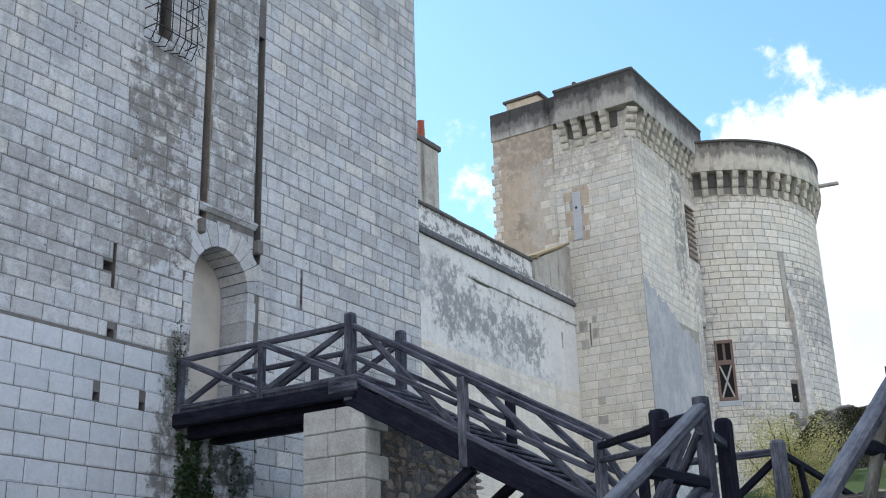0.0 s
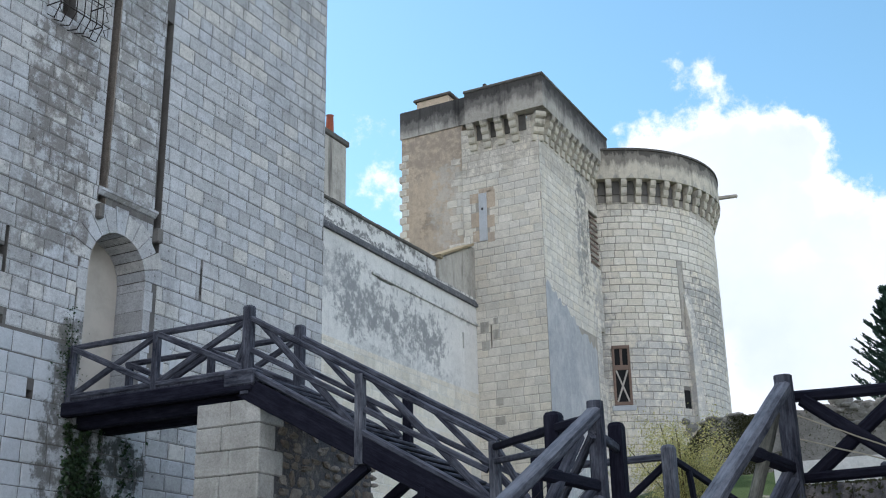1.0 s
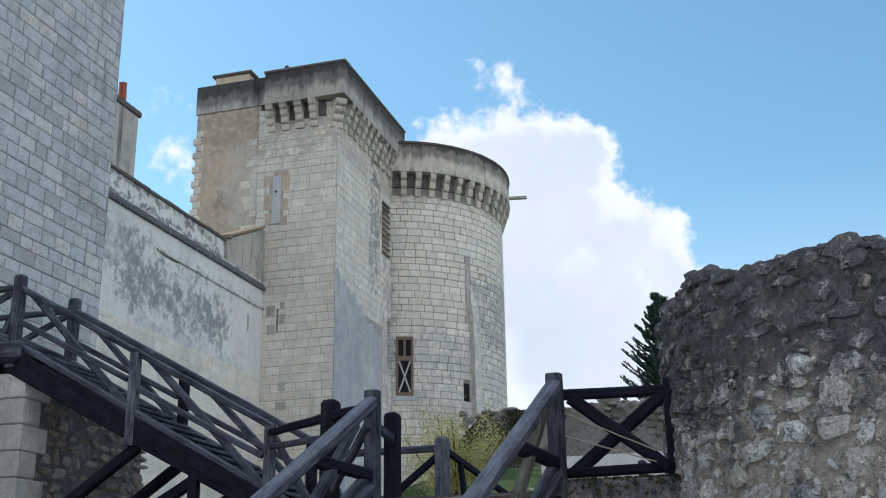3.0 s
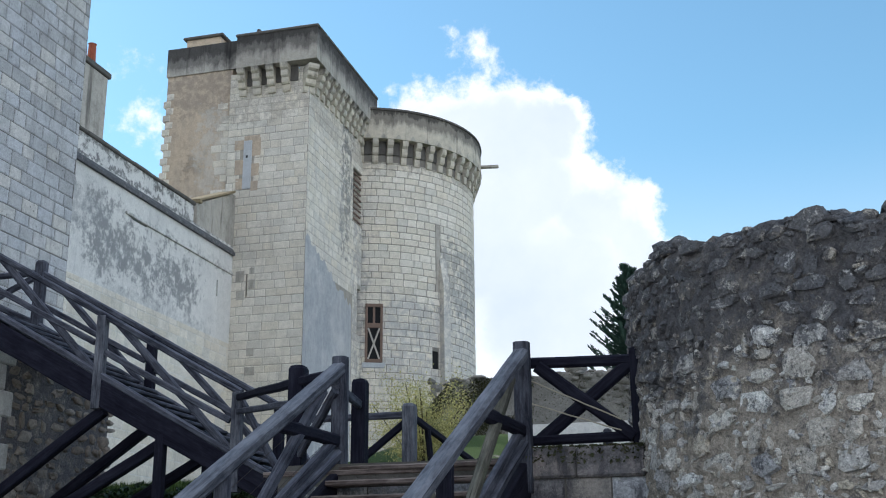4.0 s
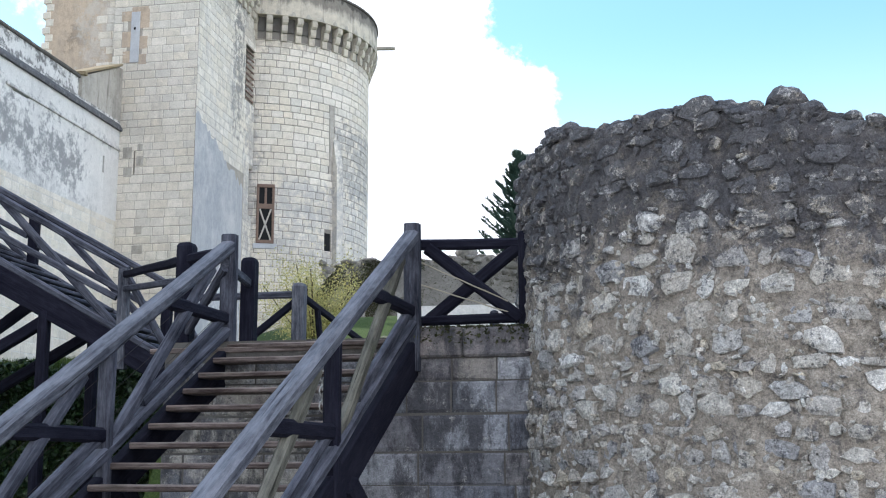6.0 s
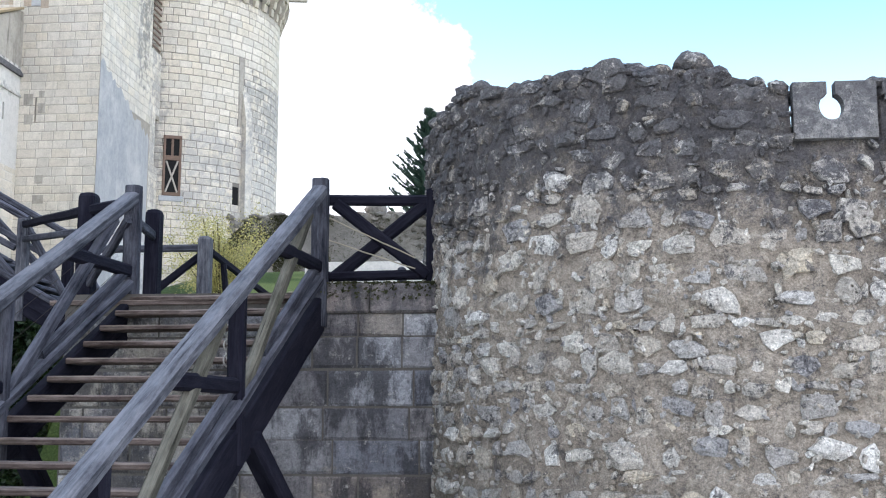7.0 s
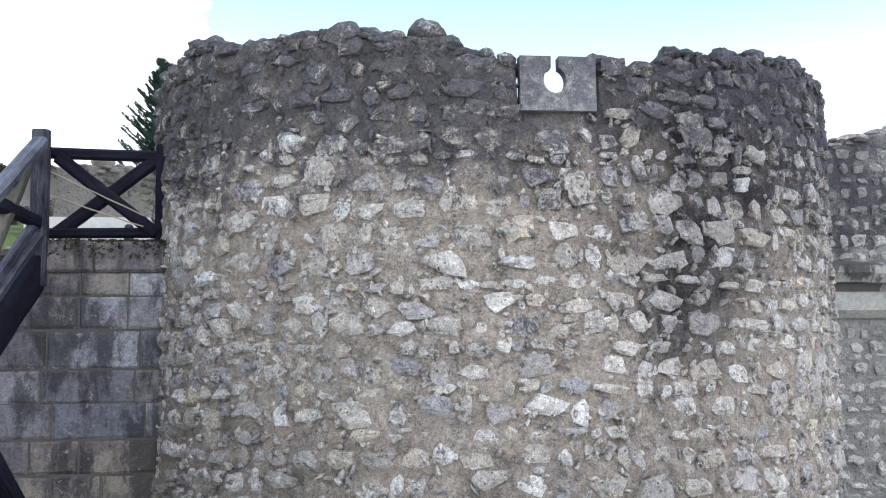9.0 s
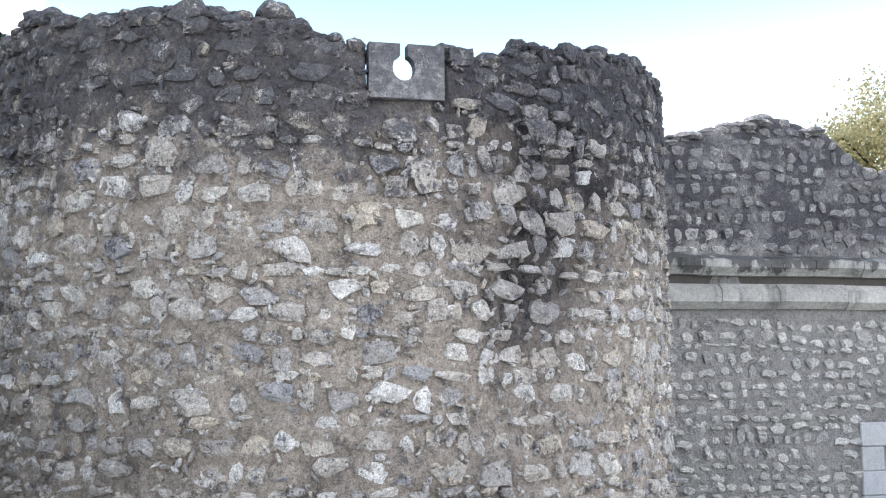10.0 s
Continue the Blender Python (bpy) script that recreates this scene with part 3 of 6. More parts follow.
def wall_data(x0, x1, z0, z1, depth, holes=(), face=0.0):
    """A wall slab in the x-z plane, y into it, with real openings and their reveals."""
    xs = sorted({x0, x1, *[min(max(v, x0), x1) for h in holes for v in h[:2]]})
    zs = sorted({z0, z1, *[min(max(v, z0), z1) for h in holes for v in h[2:]]})
    solid = {}
    for i in range(len(xs) - 1):
        for k in range(len(zs) - 1):
            cx, cz = (xs[i] + xs[i + 1]) / 2, (zs[k] + zs[k + 1]) / 2
            solid[i, k] = not any(a < cx < b and c < cz < d for a, b, c, d in holes)
    verts, faces = [], []

    def quad(*pts):
        k = len(verts)
        verts.extend(pts)
        faces.append((k, k + 1, k + 2, k + 3))

    y0, y1 = face, depth
    for (i, k), full in solid.items():
        if not full:
            continue
        a, b, c, d = xs[i], xs[i + 1], zs[k], zs[k + 1]
        quad((a, y0, c), (b, y0, c), (b, y0, d), (a, y0, d))
        quad((b, y1, c), (a, y1, c), (a, y1, d), (b, y1, d))
        if not solid.get((i - 1, k)):
            quad((a, y1, c), (a, y0, c), (a, y0, d), (a, y1, d))
        if not solid.get((i + 1, k)):
            quad((b, y0, c), (b, y1, c), (b, y1, d), (b, y0, d))
        if not solid.get((i, k - 1)):
            quad((a, y1, c), (b, y1, c), (b, y0, c), (a, y0, c))
        if not solid.get((i, k + 1)):
            quad((a, y0, d), (b, y0, d), (b, y1, d), (a, y1, d))
    return verts, faces


def face_pose(x_axis, origin):
    """A pose whose x runs along a wall (on the castle's axes), y into it, z up."""
    x = Vector(x_axis).normalized()
    z = Vector((0, 0, 1))
    y = z.cross(x)
    m = Matrix((x, y, z)).transposed().to_4x4()
    m.translation = origin
    return m


def rough(x, y, z, s):
    return noise.noise(Vector((x * s, y * s, z * s)))


def lathe(profile, centre, a0, a1, steps, mat, name, parent, smooth=True):
    """A surface of revolution about an upright axis; profile: (radius, z); angles in degrees from -b towards +a."""
    verts, faces = [], []
    for i in range(steps + 1):
        t = radians(a0 + (a1 - a0) * i / steps)
        verts += [(centre[0] + r * math.sin(t), centre[1] - r * math.cos(t), z) for r, z in profile]
    k = len(profile)
    for i in range(steps):
        for j in range(k - 1):
            faces.append((i * k + j, (i + 1) * k + j, (i + 1) * k + j + 1, i * k + j + 1))
    return part(name, mesh_of(name, verts, faces, M[mat]), parent)


def lump(verts, faces, centre, s, h, rng):
    """Adds a rough free stone to a joined mesh."""
    k = len(verts)
    n = 9
    rings = ((0.7, -0.5), (1.0, -0.15), (0.9, 0.2), (0.5, 0.44))
    for rr, zz in rings:
        for i in range(n):
            t = 2 * math.pi * i / n + rng.uniform(-0.15, 0.15)
            q = rng.uniform(0.82, 1.14)
            verts.append((centre[0] + s * rr * q * math.cos(t), centre[1] + s * rr * q * math.sin(t), centre[2] + h * (zz + rng.uniform(-0.09, 0.09))))
    verts.append((centre[0], centre[1], centre[2] + h * 0.5))
    for ring in range(len(rings) - 1):
        for i in range(n):
            a, b = k + ring * n + i, k + ring * n + (i + 1) % n
            faces.append((a, b, b + n, a + n))
    last = k + (len(rings) - 1) * n
    for i in range(n):
        faces.append((last + i, last + (i + 1) % n, last + n))


# ---- ground ----
def smooth01(v, lo, hi):
    t = min(1.0, max(0.0, (v - lo) / (hi - lo)))
    return t * t * (3 - 2 * t)


def land(a, b):
    """Height of the ground."""
    left = smooth01(a, -3.2, -4.4)
    bank = 0.1 + 3.3 * smooth01(b, 17.4, 18.5)
    step = 0.1 + 2.65 * smooth01(b - 1.2 * smooth01(a, 1.5, 4.0), 11.4, 11.75)
    z = left * bank + (1 - left) * step
    z += max(0.0, min(b, 38.0) - 18.5) * 0.115
    mound = smooth01(b, 22.0, 29.0) * smooth01(a, -10.5, -6.5) * smooth01(a, 16.0, 6.0)
    z += 1.0 * mound * smooth01(b, 60.0, 40.0)
    far = math.hypot(a, b)
    return z + 0.05 * rough(a, b, 0, 0.6) * smooth01(far, 5, 12)


def build_ground():
    def line(lo, hi, fine0, fine1, step):
        out, v = [fine0], fine0
        while v < fine1:
            v += step
            out.append(v)
        g = step
        v = out[-1]
        while v < hi:
            g *= 1.35
            v += g
            out.append(v)
        g, v = step, out[0]
        while v > lo:
            g *= 1.35
            v -= g
            out.insert(0, v)
        return out

    xs, ys = line(-2500, 2500, -18, 16, 0.45), line(-2500, 2500, -3, 34, 0.35)
    verts = [(a, b, land(a, b)) for b in ys for a in xs]
    w = len(xs)
    faces = [(j * w + i, j * w + i + 1, (j + 1) * w + i + 1, (j + 1) * w + i) for j in range(len(ys) - 1) for i in range(w - 1)]
    ob = part("ground", mesh_of("ground", verts, faces, M["ground"], True))
    tagged(ob, "grassy castle ground rising in terraces to the walls", "ground", kind="structure")


build_ground()

# ---- the keep ----
KEEP_A = -14.2
ARCH_B, ARCH_R, SPRING, SILL = 16.18, 0.775, 8.76, 6.06


def build_keep():
    keep = thing("castle_keep", (KEEP_A, 14.0, 3.0), "tall grey limestone castle keep with an arched doorway", "castle keep")
    face = face_pose((0, 1, 0), (KEEP_A, 0, 0))
    door = [(ARCH_B - ARCH_R, ARCH_B + ARCH_R, SILL, SPRING)]
    for i in range(10):
        z = SPRING + ARCH_R * i / 10
        half = math.sqrt(max(0.0, ARCH_R ** 2 - (ARCH_R * (i + 0.35) / 10) ** 2))
        door.append((ARCH_B - half, ARCH_B + half, z, z + ARCH_R / 10))
    slots = [(15.52, 15.74, 9.95, 21.0), (17.1, 17.3, 9.4, 14.78)]
    small = [(13.46, 13.53, 8.0, 8.95), (13.26, 13.46, 8.3, 8.48), (13.45, 13.6, 7.1, 7.26), (13.24, 13.38, 5.95, 6.1), (14.27, 14.41, 5.93, 6.08), (14.2, 14.5, 13.45, 15.6), (18.62, 18.68, 8.9, 9.5)]
    holes = door + slots + small
    v, f = wall_data(8.5, 23.26, 0.0, 24.0, 1.4, holes)
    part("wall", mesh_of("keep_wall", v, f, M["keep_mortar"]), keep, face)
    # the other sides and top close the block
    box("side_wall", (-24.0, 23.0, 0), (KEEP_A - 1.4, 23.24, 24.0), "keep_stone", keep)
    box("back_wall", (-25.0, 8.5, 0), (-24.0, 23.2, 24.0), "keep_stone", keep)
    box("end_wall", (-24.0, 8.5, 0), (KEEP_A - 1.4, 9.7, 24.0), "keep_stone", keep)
    box("roof", (-25.0, 8.5, 24.0), (KEEP_A, 23.26, 24.4), "dark_coping_and_shade", keep)
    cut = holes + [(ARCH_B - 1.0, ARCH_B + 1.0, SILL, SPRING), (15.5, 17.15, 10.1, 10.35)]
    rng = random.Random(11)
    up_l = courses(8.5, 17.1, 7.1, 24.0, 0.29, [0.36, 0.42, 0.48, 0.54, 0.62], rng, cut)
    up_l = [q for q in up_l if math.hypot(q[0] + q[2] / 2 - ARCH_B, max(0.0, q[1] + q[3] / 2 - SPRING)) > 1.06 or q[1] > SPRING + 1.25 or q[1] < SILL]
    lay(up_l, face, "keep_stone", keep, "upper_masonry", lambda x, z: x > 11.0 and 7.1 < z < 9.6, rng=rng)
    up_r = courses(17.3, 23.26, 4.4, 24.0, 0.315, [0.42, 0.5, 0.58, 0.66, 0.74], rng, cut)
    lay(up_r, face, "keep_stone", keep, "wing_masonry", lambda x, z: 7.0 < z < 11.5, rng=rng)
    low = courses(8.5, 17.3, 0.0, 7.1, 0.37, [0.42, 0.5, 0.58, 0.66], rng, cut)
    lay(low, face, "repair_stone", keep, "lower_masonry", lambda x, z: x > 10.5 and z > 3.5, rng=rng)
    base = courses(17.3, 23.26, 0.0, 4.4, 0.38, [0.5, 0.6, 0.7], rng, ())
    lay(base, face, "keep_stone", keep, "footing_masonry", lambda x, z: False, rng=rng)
    # voussoirs round the arch, and the dressed jambs
    for i in range(11):
        t0, t1 = math.pi * i / 11, math.pi * (i + 1) / 11
        g = 0.012
        out = ARCH_R + (0.52 if i % 2 else 0.44)
        pts = []
        for y in (0.0, -0.03):
            for r, t in ((ARCH_R - 0.02, t0 + g), (out, t0 + g * 0.6), (out, t1 - g * 0.6), (ARCH_R - 0.02, t1 - g)):
                pts.append((ARCH_B - r * math.cos(t), y, SPRING + r * math.sin(t)))
        pts += [(p[0], 0.8, p[2]) for p in (pts[0], pts[3])]
        part("voussoir", mesh_of("voussoir", pts, [(4, 5, 6, 7), (0, 1, 5, 4), (1, 2, 6, 5), (2, 3, 7, 6), (8, 0, 4, 7, 3, 9)], M["keep_stone"]), keep, face)
    for side in (-1, 1):
        z, k = SILL, 0
        while z < SPRING - 0.05:
            h = min(0.42, SPRING - z)
            w = 0.24 if k % 2 else 0.2
            x = ARCH_B + side * ARCH_R
            lo, hi = (x - w, x + 0.012) if side < 0 else (x - 0.012, x + w)
            vv, ff = box_data((lo + 0.004, -0.025, z + 0.004), (hi - 0.004, 0.8, z + h - 0.004), 0.006)
            part("jamb_stone", mesh_of("jamb_stone", vv, ff, M["keep_stone"]), keep, face)
            z += h
            k += 1
    # hood moulding over the door
    verts, faces = [], []
    prof = [(0.0, 10.14), (-0.03, 10.15), (-0.08, 10.22), (-0.1, 10.23), (-0.1, 10.28), (0.0, 10.33)]
    for x in (15.52, 16.3, 17.12):
        verts += [(x, y, z) for y, z in prof]
    k = len(prof)
    for i in range(2):
        faces += [(i * k + j, (i + 1) * k + j, (i + 1) * k + j + 1, i * k + j + 1) for j in range(k - 1)]
    faces += [tuple(range(k)), tuple(range(3 * k - 1, 2 * k - 1, -1))]
    part("hood_moulding", mesh_of("hood_moulding", verts, faces, M["keep_stone"]), keep, face)
    for x, w in ((15.46, 0.13), (17.1, 0.16)):
        vv, ff = box_data((x, -0.16, 9.62), (x + w, 0.1, 9.93), 0.03)
        part("bracket", mesh_of("bracket", vv, ff, M["keep_mortar"]), keep, face)
    # pale shut door deep in the arch
    v, f = box_data((ARCH_B - 0.8, 0.72, SILL - 0.02), (ARCH_B + 0.8, 0.8, SPRING + 0.8), 0.01)
    part("door", mesh_of("keep_door", v, f, M["door_panel"]), keep, face, "pale plain shut door set deep in the arch")
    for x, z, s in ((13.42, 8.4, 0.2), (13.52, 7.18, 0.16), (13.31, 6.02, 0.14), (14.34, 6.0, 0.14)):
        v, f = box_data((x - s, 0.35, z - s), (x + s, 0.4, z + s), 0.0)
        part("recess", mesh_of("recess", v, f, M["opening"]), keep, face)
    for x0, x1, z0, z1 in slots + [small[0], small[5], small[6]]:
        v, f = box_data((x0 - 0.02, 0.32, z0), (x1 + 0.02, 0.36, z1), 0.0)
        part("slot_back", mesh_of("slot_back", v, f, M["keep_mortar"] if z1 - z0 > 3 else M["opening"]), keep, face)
    v, f = box_data((15.715, 0.0, 9.96), (15.745, 0.33, 21.0), 0.0)
    part("slot_jamb", mesh_of("slot_jamb", v, f, M["pier_stone"]), keep, face)
    for x0, x1, z0, z1 in ((17.34, 17.78, 7.35, 7.72), (17.34, 17.62, 6.9, 7.33), (17.8, 18.3, 7.0, 7.4)):
        v, f = box_data((x0, -0.03, z0), (x1, 0.05, z1), 0.012)
        part("patch_stone", mesh_of("patch_stone", v, f, M["repair_stone"]), keep, face)
    # barred window cage
    cage = thing("window_cage", (KEEP_A, 14.36, 13.1), "rusted iron cage of bars over a narrow window", "window grille")

    def rod(name, pts, r=0.012):
        cu = bpy.data.curves.new(name, "CURVE")
        cu.dimensions, cu.bevel_depth, cu.bevel_resolution = "3D", r, 1
        sp = cu.splines.new("POLY")
        sp.points.add(len(pts) - 1)
        for p, q in zip(sp.points, pts):
            p.co = (*q, 1)
        tmp = bpy.data.objects.new("tmp", cu)
        me = bpy.data.meshes.new_from_object(tmp)
        bpy.data.objects.remove(tmp)
        me.materials.clear()
        me.materials.append(M["iron"])
        return part(name, me, cage, face)

    for i in range(7):
        x = 13.82 + 0.18 * i
        out = -0.42 + 0.02 * abs(i - 3)
        rod("bar", [(x, 0, 13.15 + 0.1 * abs(i - 3) / 3), (x, out * 0.6, 13.1), (x, out, 13.35), (x, out, 15.6), (x, 0, 15.7)])
    for z in (13.4, 13.85, 14.3, 14.75, 15.2):
        rod("band", [(13.8, 0, z), (13.8, -0.36, z), (14.9, -0.36, z), (14.9, 0, z)], 0.014)
    for x in (13.8, 14.94):
        rod("barbed_edge", [(x + 0.06 * (-1) ** k, -0.36 - 0.05 * (k % 3), 13.2 + 0.085 * k) for k in range(28)], 0.009)


build_keep()

# ---- the curtain wall between keep and tower ----
CUR_A = -16.9


def build_curtain():
    cur = thing("curtain_wall", (CUR_A, 32.0, 5.0), "high curtain wall with stained white plaster and dark coping", "castle wall")
    face = face_pose((0, 1, 0), (CUR_A, 0, 0))
    v, f = wall_data(21.0, 37.5, 3.0, 14.05, 1.2, [(30.4, 31.3, 12.9, 13.02), (36.3, 36.42, 11.9, 12.5)])
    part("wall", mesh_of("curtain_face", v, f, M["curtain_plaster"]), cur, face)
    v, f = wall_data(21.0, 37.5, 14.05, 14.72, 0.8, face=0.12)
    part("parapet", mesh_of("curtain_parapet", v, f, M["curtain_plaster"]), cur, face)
    vs = [(b, y, z) for b in (21.0, 37.48) for y, z in ((0.3, 14.12), (0.1, 14.12), (-0.1, 13.8), (-0.1, 13.7), (0.3, 13.7))]
    fs = [(4, 3, 2, 1, 0), (5, 6, 7, 8, 9)] + [(i, (i + 1) % 5, (i + 1) % 5 + 5, i + 5) for i in range(5)]
    part("string_course", mesh_of("string_course", vs, fs, M["slab_stone"]), cur, face)
    rng = random.Random(3)
    b = 21.0
    while b < 34.6:
        w = rng.uniform(0.7, 1.0)
        box("coping_stone", (CUR_A - 0.95, b + 0.006, 14.72), (CUR_A - 0.05, min(b + w, 34.6) - 0.006, 14.84 + rng.uniform(-0.01, 0.02)), "dark_coping_and_shade", cur, 0.03)
        b += w
    box("string_course", (CUR_A - 0.2, 30.0, 12.96), (CUR_A + 0.07, 37.48, 13.06), "curtain_plaster", cur, 0.02)
    v, f = box_data((30.35, 0.3, 12.85), (36.5, 0.34, 13.05))
    part("recess", mesh_of("recess", v, f, M["opening"]), cur, face)
    v, f = box_data((36.25, 0.3, 11.9), (36.47, 0.34, 12.6))
    part("recess", mesh_of("recess", v, f, M["opening"]), cur, face)
    low = courses(21.0, 37.5, 3.0, 10.4, 0.31, [0.5, 0.6, 0.7, 0.8], rng, ())
    lay(low, face, "tower_stone", cur, "curtain_masonry", lambda x, z: x > 31 and 4.5 < z < 7, proud=0.008, rng=rng)
    # sloping gable end next to the tower
    gable = [(34.55, 0.0, 14.05), (37.5, 0.0, 14.05), (37.5, 0.0, 16.05), (37.2, 0.0, 16.05), (34.55, 0.0, 14.8)]
    vs = gable + [(x, 0.6, z) for x, y, z in gable]
    fs = [(0, 1, 2, 3, 4), (9, 8, 7, 6, 5)] + [(i, i + 5, (i + 1) % 5 + 5, (i + 1) % 5) for i in range(5)]
    part("gable", mesh_of("gable", vs, fs, M["parapet_stone"]), cur, face)
    box("gable_coping", (CUR_A - 0.75, 34.5, 14.82), (CUR_A + 0.12, 34.7, 14.95), "roof_tile", cur, 0.02)
    beam("gable_tile", (CUR_A - 0.25, 34.5, 14.9), (CUR_A - 0.25, 37.2, 16.12), 0.75, 0.09, "roof_tile", cur)
    # chimney behind the wall
    ch = thing("chimney_stack", (-18.4, 29.6, 14.0), "tall stone chimney stack with two red clay pots", "chimney")
    box("shaft", (-18.9, 28.75, 12.0), (-18.0, 30.15, 17.7), "parapet_stone", ch, 0.02)
    box("cap", (-19.0, 28.65, 17.7), (-17.93, 30.25, 17.9), "dark_coping_and_shade", ch, 0.03)
    for bb in (29.2, 29.72):
        lathe([(0.001, 17.9), (0.15, 17.9), (0.12, 18.75), (0.14, 18.78), (0.1, 18.8), (0.09, 18.3)], (-18.4, bb), 0, 360, 12, "terracotta", "chimney_pot", ch)


build_curtain()


# ---- the square tower ----
TW_B, TW_R = 37.5, -14.05


def corbel_mesh(mat, steps=3, w=0.24, reach=0.46, height=0.82):
    """A stepped corbel: rounded tiers that reach out further towards the top (out is -y)."""
    parts = []
    for i in range(steps):
        z0, z1 = height * i / steps, height * (i + 1) / steps - 0.015
        out = reach * (i + 1) / steps
        prof = [(0.0, z0), (-out * 0.72, z0), (-out * 0.93, z0 + (z1 - z0) * 0.25), (-out, z0 + (z1 - z0) * 0.6), (-out, z1), (0.0, z1)]
        v = [(-w / 2, y, z) for y, z in prof] + [(w / 2, y, z) for y, z in prof]
        k = len(prof)
        fs = [tuple(range(k - 1, -1, -1)), tuple(range(k, 2 * k))] + [(j, (j + 1) % k, (j + 1) % k + k, j + k) for j in range(k)]
        parts.append((v, fs))
    v, f = merge(parts)
    return mesh_of("corbel", v, f, M[mat])


def build_square_tower():
    tw = thing("square_tower", (-16.0, TW_B, 7.0), "pale limestone square tower with a corbelled parapet", "castle tower")
    front = face_pose((1, 0, 0), (0, TW_B, 0))
    right = face_pose((0, 1, 0), (TW_R, 0, 0))
    rng = random.Random(21)
    fh = [(-16.33, -16.28, 12.15, 13.05)]
    v, f = wall_data(-17.35, TW_R, 3.0, 21.0, 1.2, fh)
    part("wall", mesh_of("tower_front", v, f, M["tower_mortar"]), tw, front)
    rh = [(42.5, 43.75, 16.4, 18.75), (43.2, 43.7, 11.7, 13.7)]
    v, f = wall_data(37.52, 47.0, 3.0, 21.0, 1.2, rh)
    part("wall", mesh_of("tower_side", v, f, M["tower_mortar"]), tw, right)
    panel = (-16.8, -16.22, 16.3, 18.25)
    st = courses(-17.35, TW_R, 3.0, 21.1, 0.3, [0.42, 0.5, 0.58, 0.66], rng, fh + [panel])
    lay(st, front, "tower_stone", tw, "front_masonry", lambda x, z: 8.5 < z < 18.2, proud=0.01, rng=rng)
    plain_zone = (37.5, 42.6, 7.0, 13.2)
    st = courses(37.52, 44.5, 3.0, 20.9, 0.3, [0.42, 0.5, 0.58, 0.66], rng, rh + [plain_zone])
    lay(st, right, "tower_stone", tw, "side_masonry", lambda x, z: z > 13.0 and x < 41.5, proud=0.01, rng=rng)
    # grey render left on the lower side, with a ragged top
    n = 26
    vs = [(37.5 + 5.0 * i / n, -0.016, 3.0) for i in range(n + 1)]
    vs += [(37.5 + 5.0 * i / n, -0.016, 14.4 - 0.36 * 5.0 * i / n + rng.uniform(-0.22, 0.22)) for i in range(n + 1)]
    part("render_patch", mesh_of("render_patch", vs, [(i, i + 1, n + 2 + i, n + 1 + i) for i in range(n)], M["grey_render"]), tw, right, "smooth grey render with a ragged edge")
    # blocked window panel on the front
    v, f = box_data((panel[0] + 0.14, -0.03, panel[2]), (panel[1] - 0.1, 0.02, panel[3]), 0.012)
    part("blocked_window", mesh_of("blocked_window", v, f, M["repair_stone"]), tw, front)
    for x0, x1, z0, z1 in ((-17.05, -16.66, 17.9, 18.3), (-17.0, -16.66, 16.9, 17.5), (-16.95, -16.66, 16.3, 16.75), (-16.32, -15.95, 17.6, 18.35), (-16.32, -16.0, 16.8, 17.3), (-16.32, -16.02, 16.2, 16.6), (-16.66, -16.0, 18.25, 18.45)):
        v, f = box_data((x0, -0.012, z0), (x1, 0.02, z1), 0.008)
        part("patch_stone", mesh_of("patch_stone", v, f, M["plaster"]), tw, front)
    v, f = box_data((-16.55, -0.034, 17.55), (-16.47, 0.0, 17.65))
    part("hole", mesh_of("hole", v, f, M["opening"]), tw, front)
    for x0, x1, z0, z1 in ((-16.75, -16.4, 12.7, 13.1), (-16.22, -15.95, 12.4, 12.75), (-16.7, -16.38, 12.0, 12.35), (-16.2, -16.0, 12.95, 13.2), (-16.2, -15.9, 9.9, 10.2), (-16.25, -15.85, 9.2, 9.5)):
        v, f = box_data((x0, -0.017, z0), (x1, 0.01, z1), 0.008)
        part("patch_stone", mesh_of("patch_stone", v, f, M["parapet_stone"]), tw, front)
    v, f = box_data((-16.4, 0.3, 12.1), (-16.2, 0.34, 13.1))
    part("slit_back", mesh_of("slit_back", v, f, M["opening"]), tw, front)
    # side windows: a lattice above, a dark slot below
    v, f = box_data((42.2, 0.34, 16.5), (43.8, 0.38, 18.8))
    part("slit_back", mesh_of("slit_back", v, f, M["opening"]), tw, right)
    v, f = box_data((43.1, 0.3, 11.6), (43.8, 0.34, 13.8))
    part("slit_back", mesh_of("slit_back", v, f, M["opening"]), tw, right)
    win = box("lattice_frame", (TW_R - 0.06, 42.5, 16.4), (TW_R - 0.02, 42.56, 18.75), "window_wood", tw, 0.0)
    for i in range(9):
        box("lattice_bar", (TW_R - 0.07, 42.5, 16.55 + 0.25 * i), (TW_R - 0.03, 43.75, 16.62 + 0.25 * i), "window_wood", win, 0.0)
    # upper left wing with plaster and toothing stones
    wing = face_pose((1, 0, 0), (0, TW_B + 0.12, 0))
    v, f = wall_data(-20.15, -17.35, 12.0, 21.4, 1.2)
    part("wing_wall", mesh_of("wing_wall", v, f, M["plaster"]), tw, wing)
    st = courses(-18.4, -17.35, 15.0, 20.4, 0.3, [0.36, 0.44, 0.52], rng, ())
    lay([s for s in st if s[0] > -18.1 + 0.9 * rng.random() - (20 - s[1]) * 0.06], wing, "tower_stone", tw, "ragged_masonry", lambda x, z: False, proud=0.012, rng=rng)
    z, k = 13.5, 0
